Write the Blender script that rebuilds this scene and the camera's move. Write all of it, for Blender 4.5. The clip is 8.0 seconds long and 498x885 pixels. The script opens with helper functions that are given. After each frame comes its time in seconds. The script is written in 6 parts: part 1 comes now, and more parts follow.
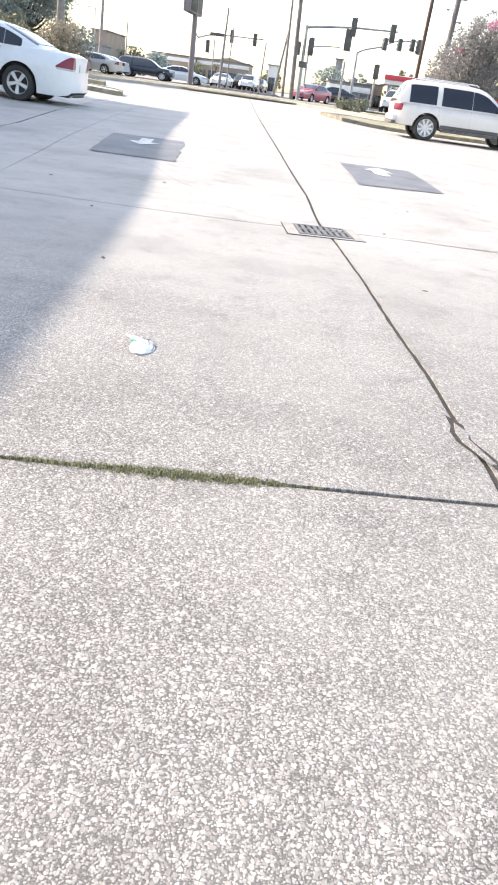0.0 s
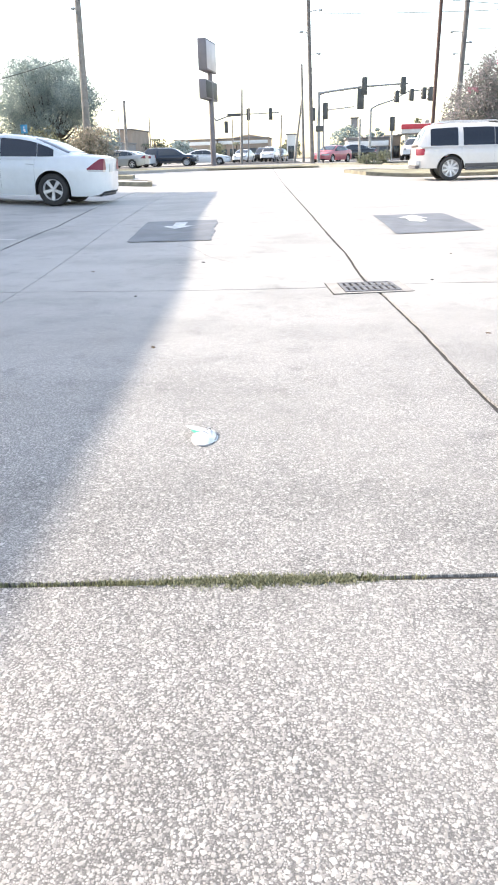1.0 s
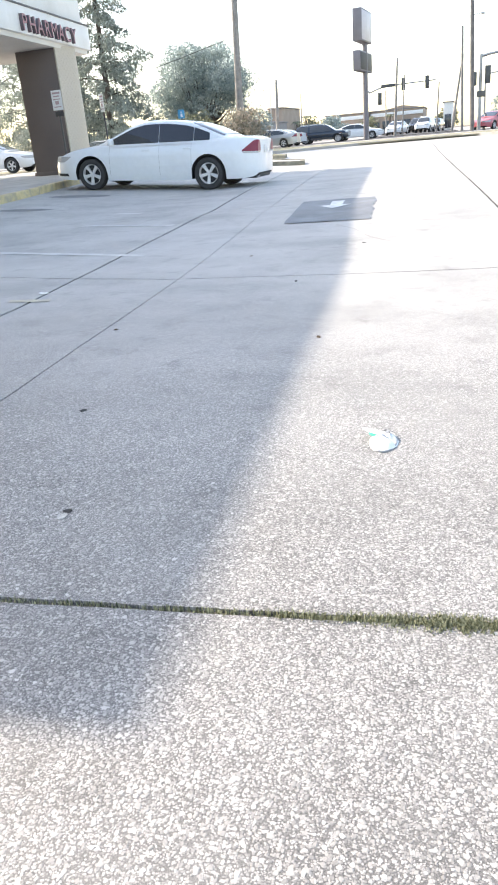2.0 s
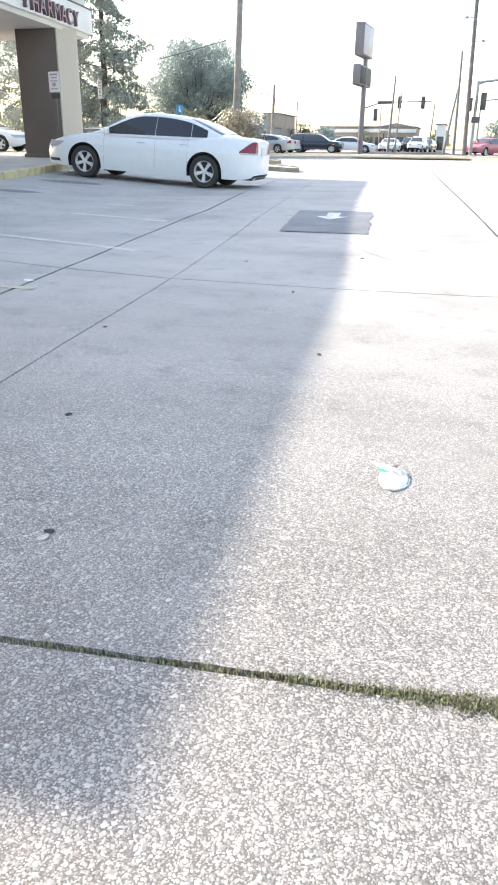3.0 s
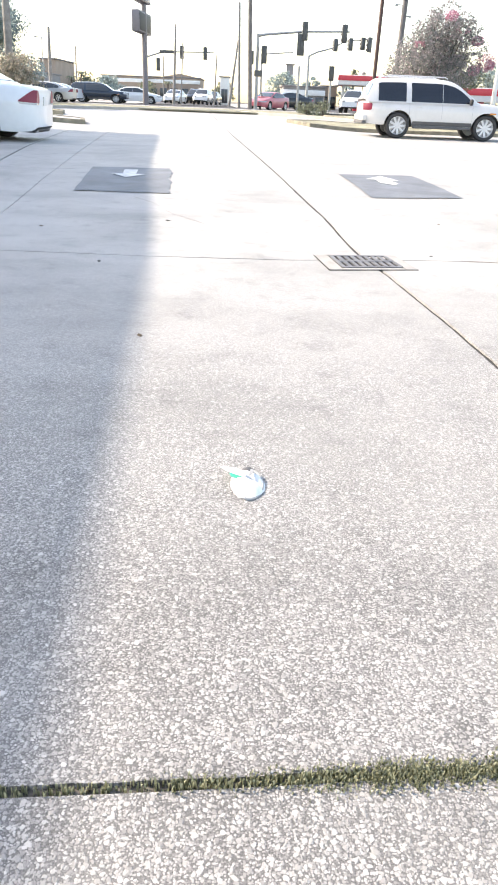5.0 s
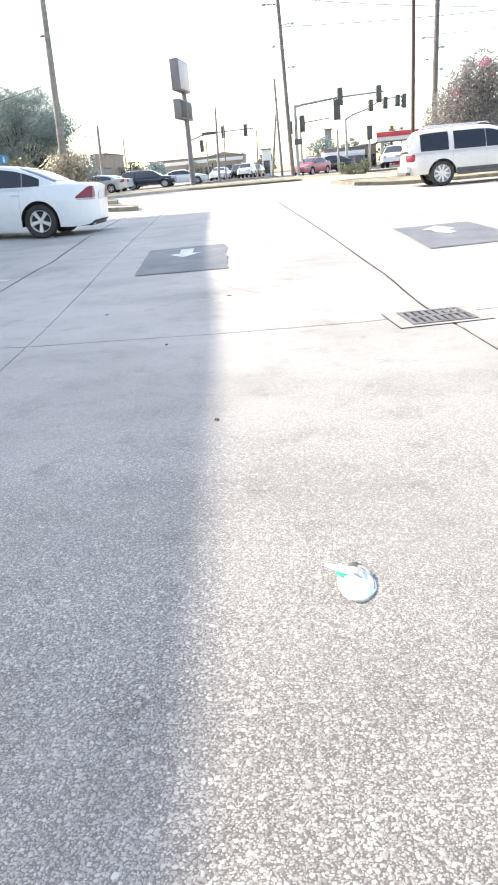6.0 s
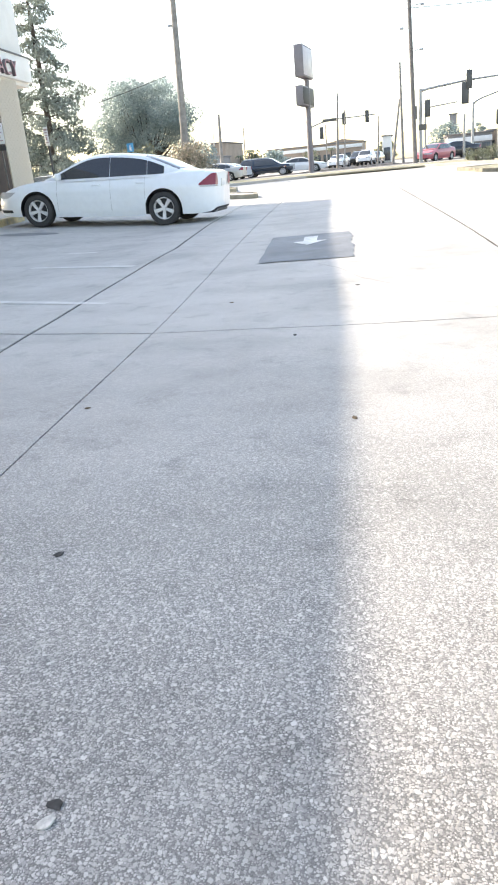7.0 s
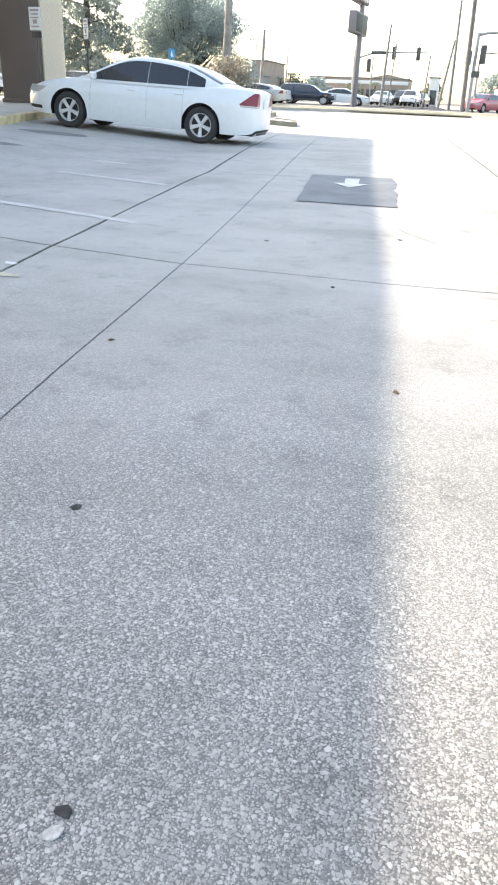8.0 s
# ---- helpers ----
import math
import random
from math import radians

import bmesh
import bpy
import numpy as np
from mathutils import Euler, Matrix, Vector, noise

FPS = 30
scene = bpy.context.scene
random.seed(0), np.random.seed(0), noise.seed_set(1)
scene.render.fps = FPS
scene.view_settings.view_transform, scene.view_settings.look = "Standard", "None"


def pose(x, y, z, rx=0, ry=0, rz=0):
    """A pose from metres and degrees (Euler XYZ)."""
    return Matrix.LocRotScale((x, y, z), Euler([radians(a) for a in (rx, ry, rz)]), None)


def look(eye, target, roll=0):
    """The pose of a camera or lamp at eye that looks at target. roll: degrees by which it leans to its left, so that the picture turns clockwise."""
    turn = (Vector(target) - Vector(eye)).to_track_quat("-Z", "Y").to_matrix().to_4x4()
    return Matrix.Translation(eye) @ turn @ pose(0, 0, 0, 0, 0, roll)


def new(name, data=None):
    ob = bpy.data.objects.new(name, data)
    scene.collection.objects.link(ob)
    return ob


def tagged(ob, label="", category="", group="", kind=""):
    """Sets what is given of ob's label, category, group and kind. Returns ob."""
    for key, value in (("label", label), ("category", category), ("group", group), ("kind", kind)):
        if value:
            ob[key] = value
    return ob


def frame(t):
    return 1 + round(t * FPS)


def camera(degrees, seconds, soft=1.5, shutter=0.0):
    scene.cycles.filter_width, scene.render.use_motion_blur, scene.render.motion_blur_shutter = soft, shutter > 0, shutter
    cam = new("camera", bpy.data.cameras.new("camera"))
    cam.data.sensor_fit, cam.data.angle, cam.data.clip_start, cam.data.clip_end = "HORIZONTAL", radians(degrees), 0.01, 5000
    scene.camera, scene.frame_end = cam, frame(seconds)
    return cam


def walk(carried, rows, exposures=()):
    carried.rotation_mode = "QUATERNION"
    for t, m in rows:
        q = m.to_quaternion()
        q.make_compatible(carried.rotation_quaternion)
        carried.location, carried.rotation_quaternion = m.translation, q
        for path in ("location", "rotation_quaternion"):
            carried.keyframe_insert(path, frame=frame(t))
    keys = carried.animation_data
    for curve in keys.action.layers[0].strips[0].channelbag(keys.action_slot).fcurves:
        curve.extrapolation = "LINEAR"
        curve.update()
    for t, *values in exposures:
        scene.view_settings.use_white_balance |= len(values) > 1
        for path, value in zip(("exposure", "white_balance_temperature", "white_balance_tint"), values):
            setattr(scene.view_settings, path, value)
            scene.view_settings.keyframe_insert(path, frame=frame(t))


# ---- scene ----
cam = camera(38.0, 8.0, soft=1.9)
# seconds, eye x y z, yaw, pitch, lean to the right
ROWS = [
    (0.0, 0.016, -0.012, 1.038, 0.13, -25.94, -7.92),
    (0.5, 0.003, 0.095, 1.024, 2.41, -25.74, -0.72),
    (0.8, -0.017, 0.163, 1.035, 3.71, -23.52, 0.43),
    (1.0, -0.042, 0.197, 1.041, 5.80, -21.40, 1.72),
    (1.2, -0.068, 0.235, 1.049, 9.59, -20.58, 3.60),
    (1.5, -0.120, 0.320, 1.049, 14.64, -21.52, 5.52),
    (1.7, -0.152, 0.363, 1.050, 17.50, -22.36, 6.72),
    (2.8, -0.350, 0.558, 1.029, 16.33, -21.97, 0.09),
    (3.0, -0.381, 0.590, 1.049, 15.30, -22.26, -0.73),
    (3.2, -0.412, 0.616, 1.076, 13.12, -25.11, -1.69),
    (3.5, -0.427, 0.671, 1.102, 13.14, -24.30, -2.66),
    (3.8, -0.471, 0.710, 1.107, 6.93, -20.94, -7.67),
    (4.0, -0.489, 0.750, 1.106, 4.04, -23.17, -8.46),
    (4.2, -0.494, 0.794, 1.101, 2.15, -24.95, -7.27),
    (5.3, -0.537, 1.008, 1.052, -0.54, -25.17, 0.26),
    (5.5, -0.544, 1.061, 1.059, 0.40, -24.32, 2.22),
    (5.8, -0.571, 1.098, 1.081, 2.85, -21.34, 4.57),
    (6.0, -0.604, 1.136, 1.085, 4.95, -20.31, 5.17),
    (6.3, -0.649, 1.187, 1.089, 8.11, -20.41, 5.37),
    (6.5, -0.678, 1.227, 1.086, 10.03, -19.68, 5.80),
    (6.7, -0.714, 1.268, 1.077, 11.47, -19.73, 5.81),
    (7.0, -0.772, 1.319, 1.063, 13.76, -20.37, 5.53),
    (7.5, -0.876, 1.407, 1.064, 13.83, -23.49, 0.98),
    (7.7, -0.910, 1.437, 1.074, 15.05, -23.45, 0.04),
    (8.0, -0.960, 1.490, 1.101, 13.43, -25.63, -2.45),
]
EXPOSURES = [(0.0, 1.73, 8000, 14), (1.5, 1.82, 7750, 12), (3.5, 1.88, 7950, 12), (5.5, 1.81, 8000, 13), (8.0, 1.96, 8150, 10)]
SKY, SUN = 0.15, 2.2
walk(cam, [(t, pose(x, y, z, 90 + pitch, 0, yaw) @ pose(0, 0, 0, 0, 0, -lean)) for t, x, y, z, yaw, pitch, lean in ROWS],
     exposures=EXPOSURES)

# ---- world and sun: a bright hazy afternoon, the sun ahead and to the left ----
SUN_TO = Vector((-9.13, 2.6, 6.95)).normalized()
world = bpy.data.worlds.new("sky")
scene.world = world
world.use_nodes = True
wn = world.node_tree
sky = wn.nodes.new("ShaderNodeTexSky")
sky.sky_type, sky.sun_disc = "NISHITA", False
sky.sun_elevation = math.asin(SUN_TO.z)
sky.sun_rotation = math.atan2(SUN_TO.x, SUN_TO.y)
sky.air_density, sky.dust_density, sky.ozone_density = 1.0, 1.2, 1.0
wn.links.new(sky.outputs[0], wn.nodes["Background"].inputs[0])
wn.nodes["Background"].inputs[1].default_value = SKY
sun = new("sun", bpy.data.lights.new("sun", "SUN"))
sun.data.energy, sun.data.angle, sun.data.color = SUN, radians(0.53), (1.0, 0.96, 0.91)
sun.matrix_world = look(SUN_TO * 60, (0, 0, 0))


# ---- materials ----
def material(name, colour, rough=0.6, metal=0.0, vary=0.15, scale=3.0, fine=60.0, bump=0.0, bump_scale=80.0, coat=0.0, dirt=None, dirt_amount=0.0, dirt_scale=2.0, per_object=0.0):
    """A surface with colour changes at two scales, optional dirt and fine relief, in metres."""
    m = bpy.data.materials.new(name)
    m.use_nodes = True
    t = m.node_tree
    b = t.nodes["Principled BSDF"]
    b.inputs["Roughness"].default_value, b.inputs["Metallic"].default_value = rough, metal
    b.inputs["Coat Weight"].default_value = coat
    b.inputs["Coat Roughness"].default_value = 0.05
    co = t.nodes.new("ShaderNodeTexCoord").outputs["Object"]

    def noisy(s, detail=4.0):
        n = t.nodes.new("ShaderNodeTexNoise")
        n.inputs["Scale"].default_value, n.inputs["Detail"].default_value = s, detail
        t.links.new(co, n.inputs["Vector"])
        return n.outputs["Fac"]

    def mixed(kind, fac, a, c):
        x = t.nodes.new("ShaderNodeMix")
        x.data_type, x.blend_type = "RGBA", kind
        for sock, v in ((x.inputs[0], fac), (x.inputs[6], a), (x.inputs[7], c)):
            if isinstance(v, bpy.types.NodeSocket):
                t.links.new(v, sock)
            else:
                sock.default_value = v
        return x.outputs[2]

    def ramp(fac, lo, hi, p=0.3, q=0.7):
        r = t.nodes.new("ShaderNodeMapRange")
        r.inputs[1].default_value, r.inputs[2].default_value, r.inputs[3].default_value, r.inputs[4].default_value = p, q, lo, hi
        t.links.new(fac, r.inputs[0])
        return r.outputs[0]

    def grey(value):
        c = t.nodes.new("ShaderNodeCombineColor")
        for i in range(3):
            t.links.new(value, c.inputs[i])
        return c.outputs[0]

    col = mixed("MULTIPLY", 1.0, (*colour, 1), grey(ramp(noisy(scale), 1 - vary, 1 + vary)))
    col = mixed("MULTIPLY", 1.0, col, grey(ramp(noisy(fine, 2.0), 1 - vary * 0.7, 1 + vary * 0.7)))
    if per_object:
        info = t.nodes.new("ShaderNodeObjectInfo")
        col = mixed("MULTIPLY", 1.0, col, grey(ramp(info.outputs["Random"], 1 - per_object, 1 + per_object, 0.0, 1.0)))
    if dirt:
        col = mixed("MIX", ramp(noisy(dirt_scale, 6.0), 0.0, dirt_amount, 0.48, 0.72), col, (*dirt, 1))
    t.links.new(col, b.inputs["Base Color"])
    if bump:
        n = t.nodes.new("ShaderNodeBump")
        n.inputs["Strength"].default_value, n.inputs["Distance"].default_value = min(1.0, bump), 0.004
        t.links.new(noisy(bump_scale, 3.0), n.inputs["Height"])
        t.links.new(n.outputs[0], b.inputs["Normal"])
    return m


def aggregate(name):
    """Washed concrete: pale and dark pebbles of about 12 mm in a grey matrix, with broad stains."""
    m = bpy.data.materials.new(name)
    m.use_nodes = True
    t = m.node_tree
    b = t.nodes["Principled BSDF"]
    b.inputs["Roughness"].default_value = 0.62
    b.inputs["Specular IOR Level"].default_value = 0.5
    co = t.nodes.new("ShaderNodeTexCoord").outputs["Object"]

    def node(kind, **v):
        n = t.nodes.new(kind)
        for k, x in v.items():
            n.inputs[k].default_value = x
        return n

    def link(a, c):
        t.links.new(a, c)

    def ramped(fac, stops):
        r = t.nodes.new("ShaderNodeValToRGB")
        e = r.color_ramp.elements
        while len(e) < len(stops):
            e.new(0.5)
        for k, (p, c) in zip(e, stops):
            k.position, k.color = p, (*c, 1) if isinstance(c, tuple) else (c, c, c, 1)
        link(fac, r.inputs[0])
        return r.outputs[0]

    def mixed(kind, fac, a, c):
        x = t.nodes.new("ShaderNodeMix")
        x.data_type, x.blend_type = "RGBA", kind
        for sock, v in ((x.inputs[0], fac), (x.inputs[6], a), (x.inputs[7], c)):
            if isinstance(v, bpy.types.NodeSocket):
                link(v, sock)
            else:
                sock.default_value = v
        return x.outputs[2]

    warp = node("ShaderNodeTexNoise", Scale=30.0, Detail=2.0)
    link(co, warp.inputs["Vector"])
    shift = t.nodes.new("ShaderNodeVectorMath")
    shift.operation = "MULTIPLY_ADD"
    link(warp.outputs["Color"], shift.inputs[0])
    shift.inputs[1].default_value = (0.012, 0.012, 0.0)
    link(co, shift.inputs[2])
    def pebbles(scale, keep, lo, span, tones):
        """One size of rounded stones: where they lie, and their tones."""
        v = node("ShaderNodeTexVoronoi", Scale=scale, Randomness=0.9)
        v.voronoi_dimensions = "2D"
        link(ragged_co.outputs[0], v.inputs["Vector"])
        pick = t.nodes.new("ShaderNodeSeparateColor")
        link(v.outputs["Color"], pick.inputs[0])
        reach = node("ShaderNodeMath")
        reach.operation = "MULTIPLY_ADD"
        link(pick.outputs[2], reach.inputs[0])
        reach.inputs[1].default_value, reach.inputs[2].default_value = span, lo
        room = node("ShaderNodeMath")
        room.operation = "SUBTRACT"
        link(reach.outputs[0], room.inputs[0])
        link(v.outputs["Distance"], room.inputs[1])
        inside = ramped(room.outputs[0], [(0.0, 0.0), (0.13, 1.0)])
        return mixed("MULTIPLY", 1.0, inside, ramped(pick.outputs[1], [(keep, 0.0), (keep + 0.03, 1.0)])), ramped(pick.outputs[0], tones)

    fray = node("ShaderNodeTexNoise", Scale=190.0, Detail=2.0)
    link(co, fray.inputs["Vector"])
    ragged_co = t.nodes.new("ShaderNodeVectorMath")
    ragged_co.operation = "MULTIPLY_ADD"
    link(fray.outputs["Color"], ragged_co.inputs[0])
    ragged_co.inputs[1].default_value = (0.005, 0.005, 0.0)
    link(shift.outputs[0], ragged_co.inputs[2])
    grain = node("ShaderNodeTexNoise", Scale=420.0, Detail=3.0)
    link(co, grain.inputs["Vector"])
    grit = ramped(grain.outputs["Fac"], [(0.3, (0.065, 0.064, 0.063)), (0.5, (0.145, 0.141, 0.137)), (0.75, (0.245, 0.238, 0.229))])
    fine_in, fine_tone = pebbles(205.0, 0.12, 0.34, 0.28, [(0.0, (0.21, 0.206, 0.199)), (0.5, (0.345, 0.334, 0.318)), (1.0, (0.49, 0.477, 0.458))])
    big_in, big_tone = pebbles(100.0, 0.42, 0.28, 0.28, [(0.0, (0.25, 0.244, 0.235)), (0.3, (0.34, 0.329, 0.313)), (0.7, (0.44, 0.425, 0.404)), (1.0, (0.54, 0.528, 0.508))])
    face = mixed("MIX", big_in, mixed("MIX", fine_in, grit, fine_tone), big_tone)
    # cement-rich areas hide pebbles; smoother far concrete is also paled to paint in glare
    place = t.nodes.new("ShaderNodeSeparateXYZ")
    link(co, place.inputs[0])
    far_pour_glare = node("ShaderNodeMapRange")
    far_pour_glare.inputs[1].default_value, far_pour_glare.inputs[2].default_value, far_pour_glare.inputs[3].default_value, far_pour_glare.inputs[4].default_value = 2.3, 7.0, 0.0, 0.66
    link(place.outputs[1], far_pour_glare.inputs[0])
    face = mixed("MIX", far_pour_glare.outputs[0], face, (0.53, 0.514, 0.488, 1))
    wear = node("ShaderNodeTexNoise", Scale=0.55, Detail=6.0, Roughness=0.62)
    link(co, wear.inputs["Vector"])
    face = mixed("MIX", ramped(wear.outputs["Fac"], [(0.46, 0.0), (0.72, 0.5)]), face, (0.37, 0.36, 0.34, 1))
    broad = node("ShaderNodeTexNoise", Scale=0.9, Detail=5.0, Roughness=0.6)
    link(co, broad.inputs["Vector"])
    face = mixed("MULTIPLY", 1.0, face, ramped(broad.outputs["Fac"], [(0.3, 0.78), (0.5, 1.0), (0.7, 1.1)]))
    spots = node("ShaderNodeTexNoise", Scale=4.5, Detail=7.0, Roughness=0.7)
    link(co, spots.inputs["Vector"])
    face = mixed("MULTIPLY", 1.0, face, ramped(spots.outputs["Fac"], [(0.28, 0.72), (0.46, 1.0), (1.0, 1.05)]))
    streak = node("ShaderNodeTexNoise", Scale=1.0, Detail=4.0)
    ms = node("ShaderNodeMapping")
    ms.inputs["Scale"].default_value = (0.35, 2.4, 1.0)
    link(co, ms.inputs["Vector"])
    link(ms.outputs[0], streak.inputs["Vector"])
    face = mixed("MULTIPLY", 1.0, face, ramped(streak.outputs["Fac"], [(0.3, 0.94), (0.55, 1.02), (1.0, 1.04)]))
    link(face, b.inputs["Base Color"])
    bump = node("ShaderNodeBump", Strength=0.5, Distance=0.002)
    link(big_in, bump.inputs["Height"])
    bump2 = node("ShaderNodeBump", Strength=0.5, Distance=0.0015)
    link(fine_in, bump2.inputs["Height"])
    link(bump.outputs[0], bump2.inputs["Normal"])
    link(bump2.outputs[0], b.inputs["Normal"])
    return m


def glass(name, colour, rough=0.03):
    m = bpy.data.materials.new(name)
    m.use_nodes = True
    b = m.node_tree.nodes["Principled BSDF"]
    b.inputs["Base Color"].default_value = (*colour, 1)
    b.inputs["Roughness"].default_value = rough
    b.inputs["Specular IOR Level"].default_value = 0.5
    b.inputs["Coat Weight"].default_value = 0.5
    return m


def foliage(name, dark, light, through_light=0.36):
    """Leaves: each clump of its own tone, a little light let through."""
    m = bpy.data.materials.new(name)
    m.use_nodes = True
    t = m.node_tree
    b = t.nodes["Principled BSDF"]
    geo = t.nodes.new("ShaderNodeNewGeometry")
    r = t.nodes.new("ShaderNodeValToRGB")
    r.color_ramp.elements[0].color, r.color_ramp.elements[1].color = (*dark, 1), (*light, 1)
    t.links.new(geo.outputs["Random Per Island"], r.inputs[0])
    t.links.new(r.outputs[0], b.inputs["Base Color"])
    b.inputs["Roughness"].default_value = 0.55
    tr = t.nodes.new("ShaderNodeBsdfTranslucent")
    t.links.new(r.outputs[0], tr.inputs[0])
    mx = t.nodes.new("ShaderNodeMixShader")
    mx.inputs[0].default_value = through_light
    t.links.new(b.outputs[0], mx.inputs[1])
    t.links.new(tr.outputs[0], mx.inputs[2])
    t.links.new(mx.outputs[0], t.nodes["Material Output"].inputs[0])
    return m


def pebble(name):
    m = bpy.data.materials.new(name)
    m.use_nodes = True
    t = m.node_tree
    geo = t.nodes.new("ShaderNodeNewGeometry")
    r = t.nodes.new("ShaderNodeValToRGB")
    e = r.color_ramp.elements
    e[0].color, e[1].color = (0.28, 0.274, 0.264, 1), (0.56, 0.548, 0.528, 1)
    e.new(0.45).color = (0.40, 0.385, 0.36, 1)
    t.links.new(geo.outputs["Random Per Island"], r.inputs[0])
    t.links.new(r.outputs[0], t.nodes["Principled BSDF"].inputs["Base Color"])
    t.nodes["Principled BSDF"].inputs["Roughness"].default_value = 0.55
    return m


M_PEBBLE = pebble("pebble")
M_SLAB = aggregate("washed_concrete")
M_SOIL = material("joint_soil", (0.13, 0.12, 0.105), 0.95, vary=0.4, scale=20, fine=200, bump=0.6)
M_KERB = material("kerb_concrete", (0.42, 0.40, 0.37), 0.85, vary=0.15, scale=2, fine=50, bump=0.4, dirt=(0.2, 0.18, 0.15), dirt_amount=0.6)
M_YELLOW = material("worn_yellow_paint", (0.58, 0.48, 0.27), 0.7, vary=0.2, scale=4, fine=70, bump=0.3, dirt=(0.33, 0.30, 0.25), dirt_amount=0.9, dirt_scale=5)
M_WALKWAY = material("walkway_concrete", (0.45, 0.43, 0.40), 0.85, vary=0.12, scale=1.2, fine=60, bump=0.3, dirt=(0.25, 0.23, 0.2), dirt_amount=0.4)
M_COLLAR = material("drain_collar_concrete", (0.37, 0.357, 0.336), 0.85, vary=0.15, scale=6, fine=90, bump=0.4, dirt=(0.26, 0.25, 0.23), dirt_amount=0.6, dirt_scale=12)
# near-black for the plate that stands in for the drain's shaded depth
M_VOID = material("painted_well_shade", (0.012, 0.012, 0.013), 0.95, vary=0.2)
M_WEATHERED = material("weathered_island_kerb", (0.27, 0.25, 0.19), 0.9, vary=0.2, scale=3, fine=50, bump=0.4, dirt=(0.10, 0.095, 0.075), dirt_amount=0.8, dirt_scale=4)
M_GAP = material("panel_gap", (0.30, 0.31, 0.32), 0.6, vary=0.05)
# grey that paints in the shade on the cup's rim and crease
M_CUP_SHADE = material("painted_cup_shade", (0.30, 0.31, 0.31), 0.5, vary=0.1, scale=30)
M_ASPHALT = material("asphalt", (0.055, 0.055, 0.058), 0.85, vary=0.3, scale=1.5, fine=120, bump=0.6, dirt=(0.14, 0.135, 0.13), dirt_amount=0.5)
M_PATCH = material("tarred_patch", (0.165, 0.175, 0.192), 0.6, vary=0.25, scale=3, fine=140, bump=0.6, dirt=(0.16, 0.155, 0.15), dirt_amount=0.5, dirt_scale=4)
M_FAINT = material("faint_yellow_paint", (0.52, 0.47, 0.35), 0.75, vary=0.15, scale=6, fine=90, dirt=(0.42, 0.41, 0.38), dirt_amount=0.9, dirt_scale=9)
M_MARK = material("white_road_paint", (0.72, 0.72, 0.70), 0.6, vary=0.12, scale=8, fine=90, bump=0.3, dirt=(0.3, 0.3, 0.3), dirt_amount=0.5, dirt_scale=9)
M_STRIPE = material("faded_stall_paint", (0.60, 0.59, 0.565), 0.7, vary=0.1, scale=8, fine=90, dirt=(0.5, 0.49, 0.46), dirt_amount=0.8, dirt_scale=7)
M_CAST = material("cast_iron", (0.18, 0.18, 0.187), 0.6, 0.3, vary=0.3, scale=10, fine=90, bump=0.4)
M_WHITE_CAR = material("white_car_paint", (0.74, 0.77, 0.80), 0.28, vary=0.03, scale=1.0, fine=9, coat=0.7)
M_PEARL = material("pearl_car_paint", (0.64, 0.63, 0.615), 0.3, vary=0.03, scale=1.0, fine=9, coat=0.6)
M_SILVER = material("silver_car_paint", (0.45, 0.46, 0.47), 0.35, 0.3, vary=0.04, coat=0.5)
M_NAVY = material("dark_blue_car_paint", (0.022, 0.035, 0.055), 0.25, vary=0.05, coat=0.8)
M_RED_CAR = material("red_car_paint", (0.55, 0.14, 0.165), 0.35, vary=0.05, coat=0.7)
M_BLACK_CAR = material("black_car_paint", (0.02, 0.02, 0.022), 0.25, vary=0.05, coat=0.8)
M_TINT = glass("tinted_glass", (0.012, 0.016, 0.024))
M_PANE = glass("clear_dark_glass", (0.05, 0.06, 0.07))
M_RUBBER = material("tyre_rubber", (0.035, 0.035, 0.036), 0.75, vary=0.2, scale=6, fine=60)
M_ALLOY = material("alloy_wheel", (0.66, 0.67, 0.69), 0.4, 0.25, vary=0.08, scale=8, fine=50)
M_CHROME = material("chrome", (0.75, 0.76, 0.78), 0.12, 1.0, vary=0.03)
M_BLACK = material("black_plastic", (0.022, 0.022, 0.024), 0.55, vary=0.2, scale=6, fine=90)
M_DARKGREY = material("grey_plastic", (0.10, 0.10, 0.105), 0.6, vary=0.15)
M_TAIL = material("red_lamp_lens", (0.22, 0.008, 0.028), 0.35, vary=0.1, coat=0.25)
M_LENS = material("clear_lamp_lens", (0.42, 0.43, 0.43), 0.2, vary=0.1, coat=0.9)
M_AMBER = material("amber_lens", (0.6, 0.2, 0.02), 0.2, vary=0.1, coat=0.6)
M_PLATE = material("number_plate", (0.7, 0.7, 0.7), 0.5, vary=0.05)
M_STUCCO = material("white_stucco", (0.72, 0.72, 0.70), 0.85, vary=0.06, scale=0.8, fine=90, bump=0.3, dirt=(0.55, 0.54, 0.5), dirt_amount=0.35)
M_BROWN = material("brown_painted_wall", (0.15, 0.125, 0.118), 0.8, vary=0.08, scale=0.7, fine=60, bump=0.25)
M_BEIGE = material("beige_painted_wall", (0.48, 0.43, 0.36), 0.85, vary=0.07, scale=0.9, fine=70, bump=0.35)
M_SOFFIT = material("soffit_panel", (0.62, 0.60, 0.56), 0.8, vary=0.06, scale=1.2, fine=40)
M_LETTER = material("red_sign_letter", (0.22, 0.05, 0.075), 0.4, vary=0.08, coat=0.3)
M_LETTER_SIDE = material("dark_letter_return", (0.13, 0.10, 0.115), 0.5, vary=0.1)
